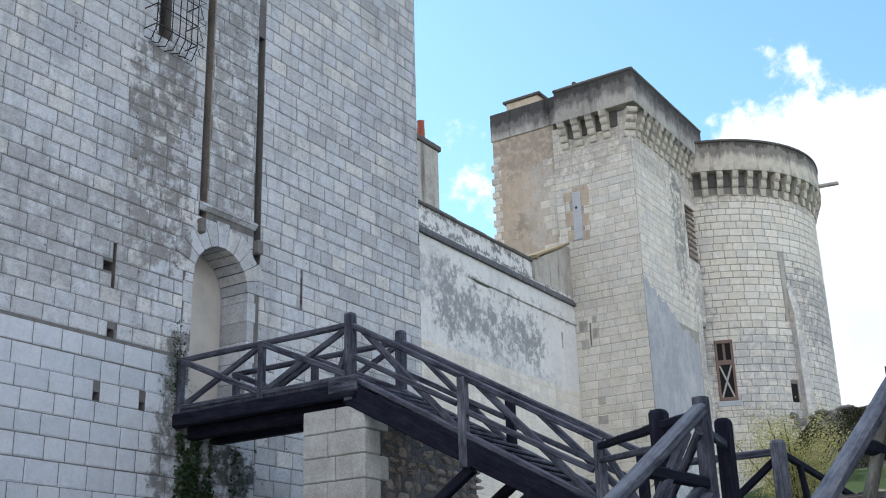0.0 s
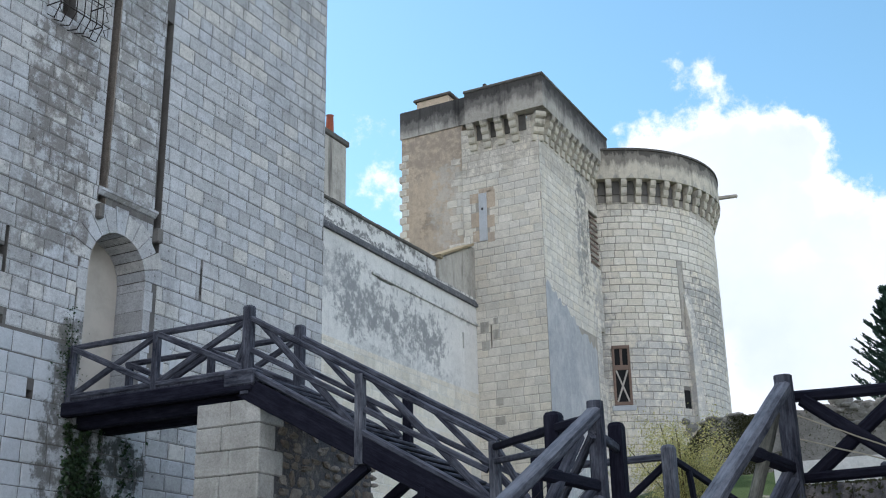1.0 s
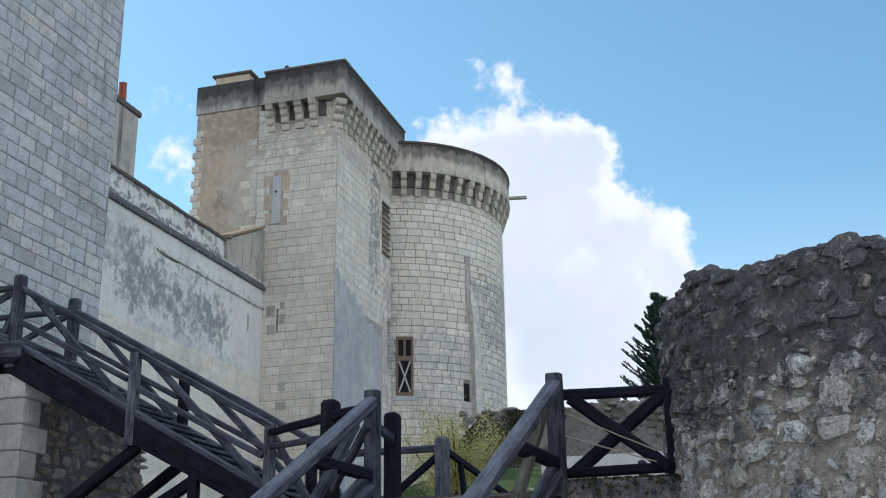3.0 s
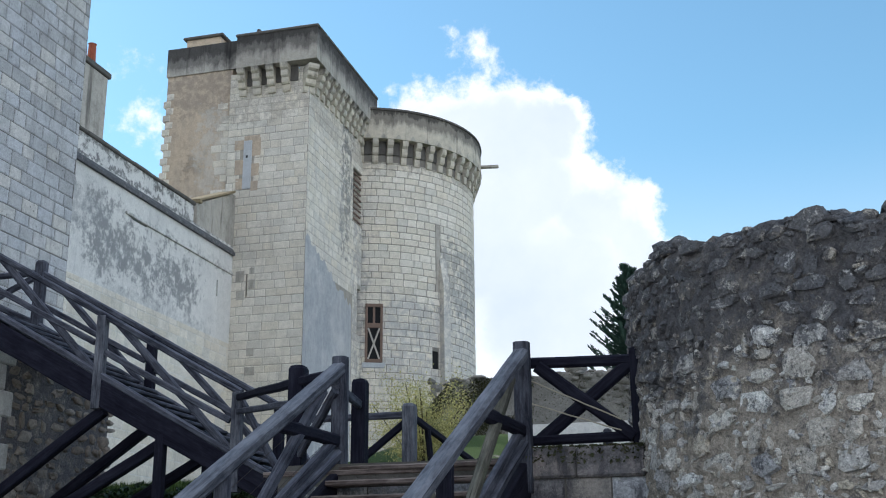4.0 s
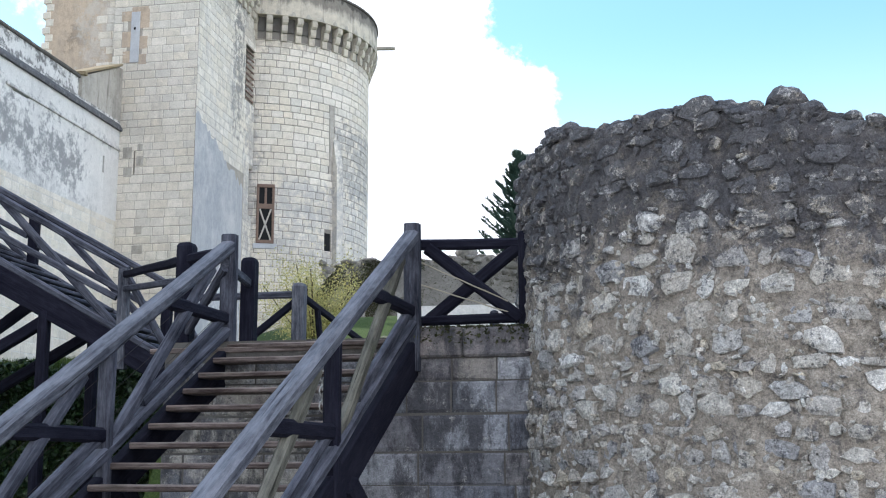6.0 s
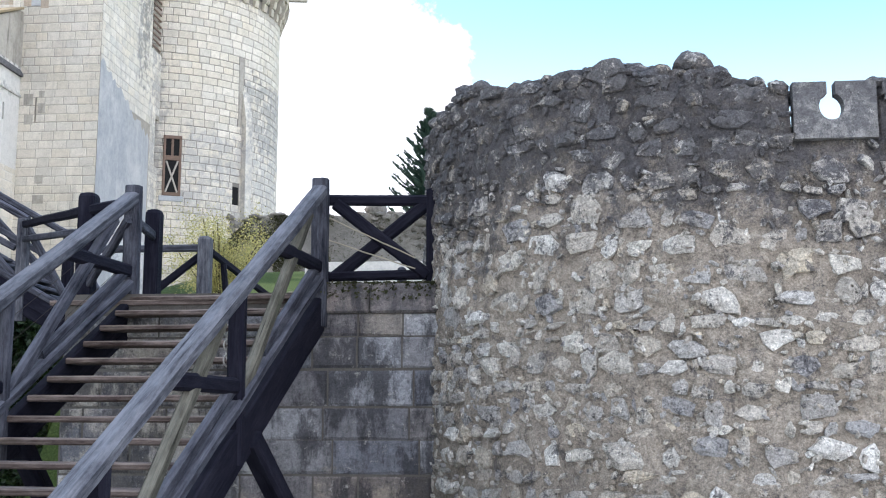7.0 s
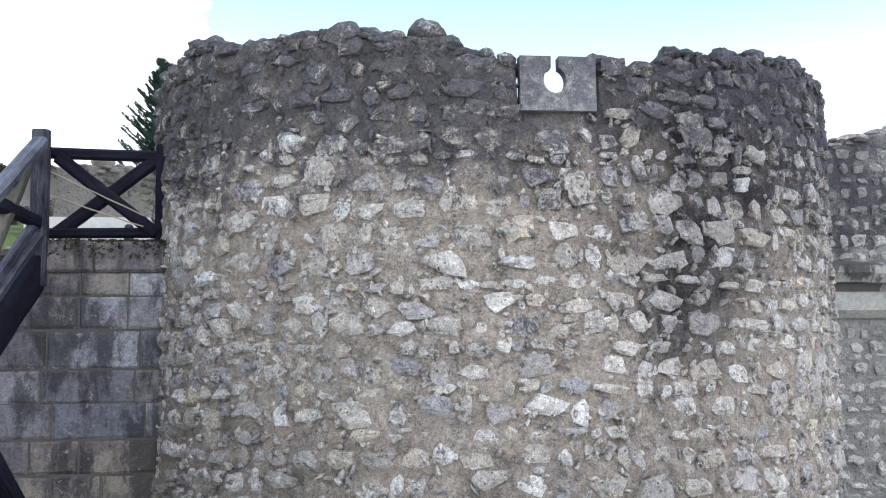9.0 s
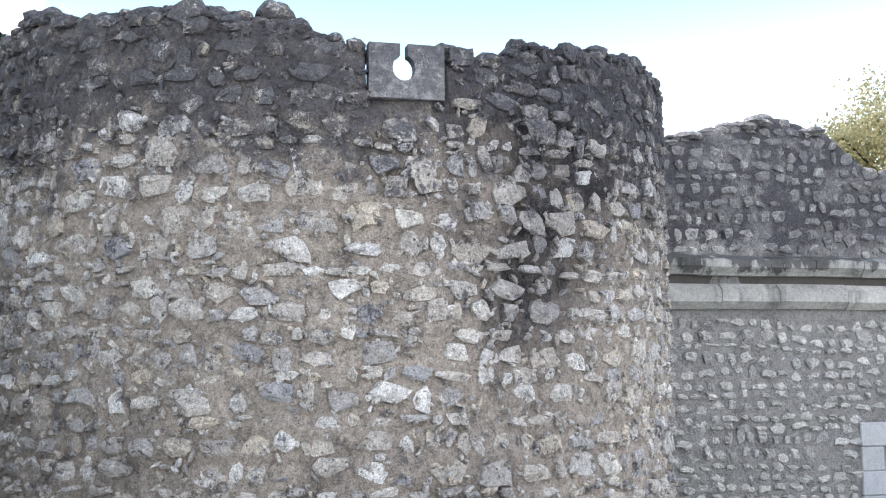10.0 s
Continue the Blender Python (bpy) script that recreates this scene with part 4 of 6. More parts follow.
    while z < 20.6:
        w = 0.32 if k % 2 else 0.2
        v, f = box_data((-20.15 - (0.12 if k % 2 == 0 else -0.02), -0.03, z), (-20.15 + w, 0.3, z + 0.27), 0.02)
        part("toothing_stone", mesh_of("toothing_stone", v, f, M["tower_stone"]), tw, wing)
        z += 0.3
        k += 1
    v, f = wall_data(-20.2, -16.95, 21.4, 22.6, 1.2, face=-0.05)
    part("wing_parapet", mesh_of("wing_parapet", v, f, M["parapet_stone"]), tw, wing)
    box("left_wall", (-20.1, TW_B + 0.2, 10.0), (-19.0, 46.0, 22.5), "plaster", tw)
    box("roof", (-19.0, TW_B + 1.2, 21.5), (TW_R - 1.2, 46.0, 21.8), "dark_coping_and_shade", tw)
    # corbels and parapet: front, corner, side
    cm = corbel_mesh("round_parapet_stone", 4, 0.3, 0.44, 1.05)
    for i in range(4):
        part("corbel", cm, tw, front @ Matrix.Translation((-16.77 + 0.6 * i, 0, 20.1)))
    part("corner_corbel", corbel_mesh("round_parapet_stone", 4, 0.42, 0.6, 1.05), tw, Matrix.Translation((TW_R - 0.12, TW_B + 0.12, 19.95)) @ pose(0, 0, 0, 0, 0, 45))
    for i in range(11):
        part("corbel", cm, tw, right @ Matrix.Translation((38.15 + 0.55 * i, 0, 20.1)))
    # dark plates on the wall stand in for shade in the murder holes between corbels
    gap = mesh_of("murder_hole", *box_data((-0.15, -0.06, 0.0), (0.15, -0.01, 0.66), 0.0), M["dark_coping_and_shade"])
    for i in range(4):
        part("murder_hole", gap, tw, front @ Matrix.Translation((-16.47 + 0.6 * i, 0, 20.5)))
    gap2 = mesh_of("murder_hole", *box_data((-0.12, -0.06, 0.0), (0.12, -0.01, 0.66), 0.0), M["dark_coping_and_shade"])
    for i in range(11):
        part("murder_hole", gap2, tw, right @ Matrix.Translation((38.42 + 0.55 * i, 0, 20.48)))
    pz0, pz1 = 21.14, 22.45
    p = 0.44
    outer = [(-16.95, TW_B - p), (TW_R + p, TW_B - p), (TW_R + p, 44.2)]
    inner = [(-16.95, TW_B + 0.15), (TW_R - 0.2, TW_B + 0.15), (TW_R - 0.2, 44.2)]
    verts = [(a, b, z) for z in (pz0, pz1) for a, b in outer + inner]
    faces = [(0, 1, 7, 6), (1, 2, 8, 7), (4, 3, 9, 10), (5, 4, 10, 11), (6, 7, 10, 9), (7, 8, 11, 10), (3, 4, 1, 0), (4, 5, 2, 1), (0, 6, 9, 3), (2, 5, 11, 8)]
    part("parapet", mesh_of("parapet", verts, faces, M["parapet_stone"]), tw)
    box("parapet_coping", (-17.0, TW_B - p - 0.05, pz1), (TW_R + p + 0.05, TW_B + 0.2, pz1 + 0.12), "dark_coping_and_shade", tw, 0.03)
    box("parapet_coping", (TW_R - 0.25, TW_B + 0.2, pz1), (TW_R + p + 0.05, 44.2, pz1 + 0.12), "dark_coping_and_shade", tw, 0.03)
    box("vent_pipe", (-16.35, TW_B, pz1 + 0.1), (-16.2, TW_B + 0.15, pz1 + 0.5), "parapet_stone", tw, 0.03)
    box("roof_house", (-21.3, 41.0, 21.5), (-19.7, 43.0, 24.85), "plaster", tw)
    box("roof_house_cap", (-21.45, 40.9, 24.85), (-19.55, 43.1, 24.98), "dark_coping_and_shade", tw, 0.03)


build_square_tower()

# ---- the round tower ----
RC, RR = (-15.31, 48.27), 4.82


def build_round_tower():
    tw = thing("round_tower", (*RC, 7.0), "round pale limestone tower with corbels under its parapet", "castle tower")
    lathe([(RR, 3.0), (RR, 19.0), (RR, 20.4)], RC, -180, 180, 96, "round_mortar", "wall", tw)
    rng = random.Random(31)

    def bend(x, z):
        return Matrix.Translation((*RC, z)) @ pose(0, 0, 0, 0, 0, math.degrees(x / RR)) @ Matrix.Translation((0, -RR, 0))

    holes = [(1.5, 2.18, 10.75, 13.05), (4.64, 4.9, 13.9, 16.9), (4.45, 4.78, 10.55, 11.35), (5.1, 5.5, 10.0, 11.5)]
    st = courses(0.4, 10.2, 3.0, 19.4, 0.3, [0.4, 0.48, 0.56, 0.64], rng, holes)
    lay(list(st), None, "tower_stone", tw, "round_masonry", lambda x, z: 10.5 < z < 16.5 and 1.3 < x < 7.4, proud=0.02, rng=rng, bend=bend)
    cm = corbel_mesh("round_parapet_stone", 3, 0.25, 0.4, 1.02)
    turns = [360 * i / 50 for i in range(-4, 30)]
    for t in turns:
        part("corbel", cm, tw, Matrix.Translation((*RC, 19.32)) @ pose(0, 0, 0, 0, 0, t) @ Matrix.Translation((0, -RR, 0)))
    # dark plates again put the shade of the gaps into colour
    gap = mesh_of("murder_hole", *box_data((-0.14, -0.06, 0.0), (0.14, -0.01, 0.62), 0.0), M["dark_coping_and_shade"])
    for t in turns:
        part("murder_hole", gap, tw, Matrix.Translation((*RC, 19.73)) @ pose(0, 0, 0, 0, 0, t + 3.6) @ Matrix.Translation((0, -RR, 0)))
    # darker pointed plates in place of heads cut above the gaps
    head = mesh_of("arch_head", [(-0.13, -0.008, 0.0), (0.13, -0.008, 0.0), (0.07, -0.008, 0.13), (0.0, -0.008, 0.2), (-0.07, -0.008, 0.13), (-0.13, 0.02, 0.0), (0.13, 0.02, 0.0), (0.07, 0.02, 0.13), (0.0, 0.02, 0.2), (-0.07, 0.02, 0.13)],
                   [(0, 1, 2, 3, 4)] + [((i + 1) % 5, i, i + 5, (i + 1) % 5 + 5) for i in range(5)], M["parapet_stone"])
    for t in turns:
        part("arch_head", head, tw, Matrix.Translation((*RC, 20.36)) @ pose(0, 0, 0, 0, 0, t + 3.6) @ Matrix.Translation((0, -RR - 0.42, 0)))
    lathe([(RR - 0.3, 20.34), (RR + 0.42, 20.34), (RR + 0.42, 20.5), (RR + 0.40, 21.62), (RR + 0.45, 21.64), (RR + 0.43, 21.74), (RR - 0.1, 21.74), (RR - 0.1, 20.5)], RC, -180, 180, 96, "round_parapet_stone", "parapet", tw)
    lathe([(0.01, 21.2), (RR, 20.9)], RC, -180, 180, 48, "dark_coping_and_shade", "roof", tw)
    # boarded window with a crossed brace under a small two-light frame
    wm = bend(1.84, 10.8)
    # near-black plate on the solid wall stands in for the dark window inside
    win = part("window", mesh_of("window_dark_plate", *box_data((-0.3, -0.012, 0.0), (0.3, 0.03, 2.25)), M["opening"]), tw, wm)
    for lo, hi in (((-0.36, -0.06, -0.05), (-0.26, 0.06, 2.28)), ((0.26, -0.06, -0.05), (0.36, 0.06, 2.28)), ((-0.36, -0.06, 2.2), (0.36, 0.06, 2.34)), ((-0.3, -0.05, 1.32), (0.3, 0.06, 1.52)), ((-0.36, -0.06, -0.12), (0.36, 0.06, 0.02)), ((-0.05, -0.02, 1.5), (0.05, 0.05, 2.2))):
        part("window_frame", mesh_of("window_frame", *box_data(lo, hi, 0.01), M["window_wood"]), win, wm)
    for s in (-1, 1):
        m = wm @ Matrix.Translation((0, 0.0, 0.67)) @ pose(0, 0, 0, 0, s * math.degrees(math.atan2(0.46, 1.28)), 0)
        part("brace", mesh_of("brace", *box_data((-0.035, -0.03, -0.68), (0.035, 0.02, 0.68), 0.008), M["brace_wood"]), win, m)
    part("sill_stone", mesh_of("sill_stone", *box_data((-0.48, -0.05, -0.34), (0.48, 0.05, -0.12), 0.02), M["repair_stone"]), tw, wm)
    # narrow rib with a sloping head under the slot
    rib = bend(5.02, 3.0)
    prof = [(0.25, 0.0), (-0.34, 0.0), (-0.26, 11.2), (0.02, 12.6), (0.25, 12.6)]
    vs = [(-0.17, y, z) for y, z in prof] + [(0.2, y, z) for y, z in prof]
    fs = [(4, 3, 2, 1, 0), (5, 6, 7, 8, 9)] + [(i, (i + 1) % 5, (i + 1) % 5 + 5, i + 5) for i in range(5)]
    part("buttress", mesh_of("buttress", vs, fs, M["tower_stone"]), tw, rib)
    part("slot", mesh_of("slot", *box_data((-0.12, -0.005, 0), (0.12, 0.1, 3.0)), M["parapet_stone"]), tw, bend(4.77, 13.9))
    # near-black plate on the solid wall in place of a shaded opening
    part("broken_opening", mesh_of("broken_opening", *box_data((-0.15, -0.015, 0), (0.15, 0.1, 0.8), 0.02), M["opening"]), tw, bend(4.6, 10.55))
    part("broken_opening", mesh_of("broken_opening", *box_data((-0.2, -0.015, 0), (0.2, 0.1, 1.5), 0.02), M["pier_stone"]), tw, bend(5.32, 10.0))
    for x, z, s in ((4.35, 10.05, 0.2), (4.6, 9.8, 0.26), (4.95, 9.9, 0.22), (4.42, 9.55, 0.24)):
        lv, lf = [], []
        lump(lv, lf, Vector((0, 0, 0)), s, s * 1.3, rng)
        part("broken_stone", mesh_of("broken_stone", lv, lf, M["ruin_stone"]), tw, bend(x, z))
    sp = bend(math.radians(99) * RR, 20.72)
    part("spout", mesh_of("spout", *box_data((-0.09, -1.25, -0.07), (0.09, 0.2, 0.07), 0.03), M["parapet_stone"]), tw, sp, "stone water spout reaching out")


build_round_tower()

# ---- the rubble bastion beside the stairs ----
BC, BR = (3.41, 12.1), 3.32
CREST = [(-110, 4.6), (-66, 4.66), (-59, 4.72), (-51, 4.58), (-40, 4.54), (-29, 4.52), (-23, 4.42), (-15, 4.34), (-9, 4.2), (4, 4.2), (10, 4.16), (13.5, 4.2), (17, 4.3), (27, 4.38), (42, 4.5), (54, 4.46), (70, 4.5), (110, 4.5)]


def crest(phi):
    for (p0, z0), (p1, z1) in zip(CREST, CREST[1:]):
        if p0 <= phi <= p1:
            return z0 + (z1 - z0) * (phi - p0) / (p1 - p0) + 0.01
    return 4.41


def bent(phi, z, r=0.0):
    """A pose on the bastion's face: x along it, y into it."""
    batter = 0.012 * (4.4 - z)
    return Matrix.Translation((*BC, z)) @ pose(0, 0, 0, 0, 0, phi) @ Matrix.Translation((0, -(BR + batter) - r, 0))


def rubble_data(w, h, proud, rng):
    """One rough field stone, bedded in mortar: an angular rim, part of it drowned in the mortar, and a broken, nearly flat face."""
    n = rng.choice((7, 8, 9, 10))
    rim, sh, inner = [], [], []
    a0 = rng.uniform(0, 6.28)
    sq = rng.uniform(0.5, 1.0)
    lean = rng.uniform(-0.4, 0.4)
    tx, tz = rng.uniform(-0.9, 0.9), rng.uniform(-0.9, 0.6)
    for i in range(n):
        t = a0 + 2 * math.pi * i / n + rng.uniform(-0.28, 0.28)
        k = rng.uniform(0.68, 1.18)
        x = math.copysign(abs(math.cos(t)) ** sq, math.cos(t)) * w / 2 * k
        z = math.copysign(abs(math.sin(t)) ** sq, math.sin(t)) * h / 2 * k
        x += lean * z
        tip = 1 + tx * x / w + tz * z / h
        rim.append((x * 1.02, 0.06, z * 1.02))
        s = rng.uniform(0.86, 0.98)
        sh.append((x * s, -proud * rng.uniform(0.25, 1.0) * tip, z * s))
        s = rng.uniform(0.3, 0.7)
        inner.append((x * s, -proud * rng.uniform(0.75, 1.25) * tip, z * s))
    verts = rim + sh + inner + [(0.0, -proud * rng.uniform(0.8, 1.3), 0.0)]
    faces = []
    for r in (0, n):
        faces += [(r + i, r + (i + 1) % n, r + n + (i + 1) % n, r + n + i) for i in range(n)]
    faces += [(2 * n + i, 2 * n + (i + 1) % n, 3 * n) for i in range(n)]
    return verts, faces


def rubble_field(x0, x1, z0, z1, rng, rows=(0.09, 0.2), widths=(0.10, 0.36), gap=(0.02, 0.1), skip=0.1):
    """Places of field stones in rough courses: (x, z, w, h)."""
    z = z0
    while z < z1:
        h = rng.uniform(*rows)
        x = x0 + rng.uniform(0, 0.2)
        while x < x1:
            w = min(rng.uniform(*widths), h * rng.uniform(1.1, 2.6) + 0.04)
            hh = h * rng.uniform(0.65, 1.2)
            if rng.random() > skip:
                yield x + w / 2, z + h / 2 + rng.uniform(-0.35, 0.35) * h * 0.6 + 0.07 * rough(x, z, 6, 0.9), w, hh
            x += w + rng.uniform(*gap)
        z += h + rng.uniform(0.0, 0.035)


FIELD = {}


def field_mesh(w, h, rng, mat):
    key = (mat, round(w * 20), round(h * 25), rng.randrange(3))
    if key not in FIELD:
        r2 = random.Random(str(key))
        v, f = rubble_data(max(1, key[1]) / 20, max(1, key[2]) / 25, r2.uniform(0.008, 0.042), r2)
        FIELD[key] = mesh_of("field_stone", v, f, M[mat])
    return FIELD[key]


SLAB = (-6.0, 4.1, 3.79)


def build_bastion():
    bas = thing("bastion", (*BC, 0.0), "round rubble-stone bastion with a crumbling lichen-dark top", "bastion")
    rng = random.Random(41)
    n, m = 480, 150
    verts, faces = [], []

    def ring(rad, sign):
        k0 = len(verts)
        for i in range(n + 1):
            phi = -112 + 224 * i / n
            top = crest(phi) + 0.05 * rough(phi * 0.22, 0, 7, 1.0) + 0.035 * rough(phi * 0.9, 3, 7, 1.0)
            if SLAB[0] - 0.3 < phi < SLAB[1] + 0.3:
                top = min(top, SLAB[2] + 0.005)
            for j in range(m + 1):
                z = min(top, 4.95 * j / m)
                a = radians(phi)
                p = (rad * math.sin(a) + 3.37, rad * math.cos(a) + 1.71, z + 0.43)
                d = 0.026 * rough(*p, 3.1) + 0.03 * rough(*p, 8.0) + 0.02 * rough(*p, 17.0) - 0.006
                d += 0.024 * rough(p[0] * 0.5, p[1] * 0.5, z * 3.0, 3.0)
                r = rad + sign * d + 0.012 * (4.4 - z) - (0.05 * smooth01(z, top - 0.15, top) if sign > 0 else 0)
                verts.append((BC[0] + r * math.sin(a), BC[1] - r * math.cos(a), z))
        for i in range(n):
            for j in range(m):
                q = (k0 + i * (m + 1) + j, k0 + (i + 1) * (m + 1) + j, k0 + (i + 1) * (m + 1) + j + 1, k0 + i * (m + 1) + j + 1)
                faces.append(q if sign > 0 else q[::-1])
        return k0

    k0 = ring(BR, 1)
    k1 = ring(BR - 0.6, -1)
    for i in range(n):
        a, b = k0 + i * (m + 1) + m, k0 + (i + 1) * (m + 1) + m
        c, d = k1 + i * (m + 1) + m, k1 + (i + 1) * (m + 1) + m
        faces.append((a, b, d, c))
    part("mortar_core", mesh_of("mortar_core", verts, faces, M["rubble_mortar"], True), bas)
    jv, jf, count = [], [], 0
    arc = math.radians(112) * BR
    for x, z, w, h in rubble_field(-arc, arc, 0.15, 4.75, rng, rows=(0.08, 0.205), widths=(0.08, 0.38), gap=(-0.01, 0.07), skip=0.1):
        phi = math.degrees(x / BR)
        top = crest(phi)
        if z > top - 0.03 or (SLAB[0] - 1.2 < phi < SLAB[1] + 1.2 and z > SLAB[2] - 0.06):
            continue
        tilt = rng.uniform(-9, 9)
        at = bent(phi, z, -0.002) @ pose(0, 0, 0, 0, tilt, 0)
        if count < 300 and -32 < phi < 22 and 1.5 < z < 4.1:
            part("field_stone", field_mesh(w, h, rng, "rubble_stone"), bas, at)
            count += 1
        else:
            v, f = rubble_data(w, h, rng.uniform(0.005, 0.045), rng)
            k = len(jv)
            jv += [tuple(at @ Vector(p)) for p in v]
            jf += [[i + k for i in q] for q in f]
    # chips that fill the joints
    for i in range(3800):
        phi, z = rng.uniform(-100, 100), rng.uniform(0.3, 4.5)
        if z > crest(phi) - 0.03 or (SLAB[0] - 0.8 < phi < SLAB[1] + 0.8 and z > SLAB[2] - 0.04):
            continue
        at = bent(phi, z, rng.uniform(-0.01, 0.012)) @ pose(0, 0, 0, 0, rng.uniform(0, 180), 0)
        v, f = rubble_data(rng.uniform(0.03, 0.11), rng.uniform(0.025, 0.06), rng.uniform(0.01, 0.03), rng)
        k = len(jv)
        jv += [tuple(at @ Vector(p)) for p in v]
        jf += [[i2 + k for i2 in q] for q in f]
    # the loose crest
    for i in range(1250):
        phi = rng.uniform(-105, 100)
        if SLAB[0] - 0.5 < phi < SLAB[1] + 0.5:
            continue
        r = BR - rng.uniform(0.02, 0.5)
        a = radians(phi)
        s = rng.choice((0.03, 0.04, 0.05, 0.06, 0.08, 0.1))
        centre = Vector((BC[0] + r * math.sin(a), BC[1] - r * math.cos(a), crest(phi) + rng.uniform(-0.1, 0.015)))
        lump(jv, jf, centre, s, s * rng.uniform(0.7, 1.5), rng)
    for phi, s, up in ((-18.9, 0.13, 0.1), (-17.9, 0.12, 0.07), (-16.6, 0.1, 0.01), (-63.5, 0.13, 0.06), (-62.5, 0.1, 0.03), (27.5, 0.12, 0.0), (17.2, 0.11, 0.03), (16.2, 0.08, 0.0), (-27, 0.12, -0.02), (-45, 0.11, -0.03)):
        a = radians(phi)
        r = BR - 0.16
        lump(jv, jf, Vector((BC[0] + r * math.sin(a), BC[1] - r * math.cos(a), crest(phi) + up)), s, s * 1.2, rng)
    part("bedded_rubble", mesh_of("bedded_rubble", jv, jf, M["rubble_stone"]), bas, kind="stuff")
    # slab with the keyhole loop
    w, h = radians(SLAB[1] - SLAB[0]) * BR, 0.42
    cx, cz, r, s = w * 0.46, 0.235, 0.088, 0.03
    loop = [(0, h), (0, 0), (w, 0), (w, h), (cx + s, h)]
    t0 = math.asin(s / r)
    loop += [(cx + r * math.sin(t), cz + r * 1.12 * math.cos(t)) for t in [t0 + (2 * math.pi - 2 * t0) * i / 24 for i in range(25)]]
    loop += [(cx - s, h)]
    k = len(loop)
    vs = [(x, -0.008, z) for x, z in loop] + [(x, 0.1, z) for x, z in loop]
    fs = [tuple(range(k)), tuple(range(2 * k - 1, k - 1, -1))] + [((i + 1) % k, i, i + k, (i + 1) % k + k) for i in range(k)]
    mid = (SLAB[0] + SLAB[1]) / 2
    part("loophole_slab", mesh_of("loophole_slab", vs, fs, M["slab_stone"]), bas, bent(mid, SLAB[2], 0.0) @ Matrix.Translation((-w / 2, 0, 0)), "dressed grey slab cut with a keyhole loophole")


build_bastion()

# ---- boundary wall: dark ashlar under the landing, rubble with mouldings beyond the bastion ----
ASH_B, BND_B = 11.05, 11.89


def build_ashlar():
    ash = thing("ashlar_wall", (-1.0, ASH_B, 0.0), "stained dark ashlar retaining wall under the landing", "wall")
    face = face_pose((1, 0, 0), (0, ASH_B, 0))
    v, f = wall_data(-3.3, 0.6, -0.2, 2.98, 0.7)
    part("core", mesh_of("ashlar_core", v, f, M["ashlar_mortar"]), ash, face)
    rng = random.Random(51)
    st = courses(-3.3, 0.5, 0.0, 2.78, 0.33, [0.42, 0.55, 0.68, 0.8], rng, ())
    lay(st, face, "ashlar", ash, "ashlar_rest", lambda x, z: True, proud=0.016, rng=rng)
    x = -0.95
    while x < 0.5:
        w = min(rng.uniform(0.55, 0.75), 0.55 - x)
        vv, ff = box_data((x + 0.004, -0.05, 2.78), (x + w - 0.004, 0.6, 3.06 + rng.uniform(-0.01, 0.01)), 0.02)
        part("coping_stone", mesh_of("coping_stone", vv, ff, M["ashlar"]), ash, face)
        x += w
    # small weeds along the coping
    wv, wf = [], []
    for i in range(700):
        x, y = rng.uniform(-0.95, 0.4), rng.gauss(-0.02, 0.05)
        z = 3.06 if y > -0.05 else rng.uniform(2.9, 3.06)
        leaf(wv, wf, Vector((x, y, z)), rng.uniform(0.012, 0.03), rng)
    part("weeds", mesh_of("weeds", wv, wf, M["moss"]), ash, face, "low weeds along the coping", "stuff")


def leaf(verts, faces, c, s, rng, flat=0.0):
    """Adds one small folded leaf."""
    d = Vector((rng.uniform(-1, 1), rng.uniform(-1, 1), rng.uniform(-1 + flat, 1))).normalized()
    e = d.cross(Vector((rng.uniform(-1, 1), rng.uniform(-1, 1), rng.uniform(-1, 1)))).normalized()
    g = d.cross(e)
    k = len(verts)
    for p in (c - d * s, c + e * s * 0.6 + g * s * 0.15, c + d * s, c - e * s * 0.6 + g * s * 0.15):
        verts.append(tuple(p))
    faces += [(k, k + 1, k + 2), (k, k + 2, k + 3)]


build_ashlar()


def ruin_top(a):
    pts = [(5.5, 4.25), (7.1, 4.28), (7.6, 4.36), (8.0, 4.48), (8.5, 4.6), (8.9, 4.52), (9.3, 4.36), (9.7, 4.05), (10.4, 3.95), (14, 4.1), (40, 4.0)]
    for (p0, z0), (p1, z1) in zip(pts, pts[1:]):
        if p0 <= a <= p1:
            return z0 + (z1 - z0) * (a - p0) / (p1 - p0)
    return 4.0


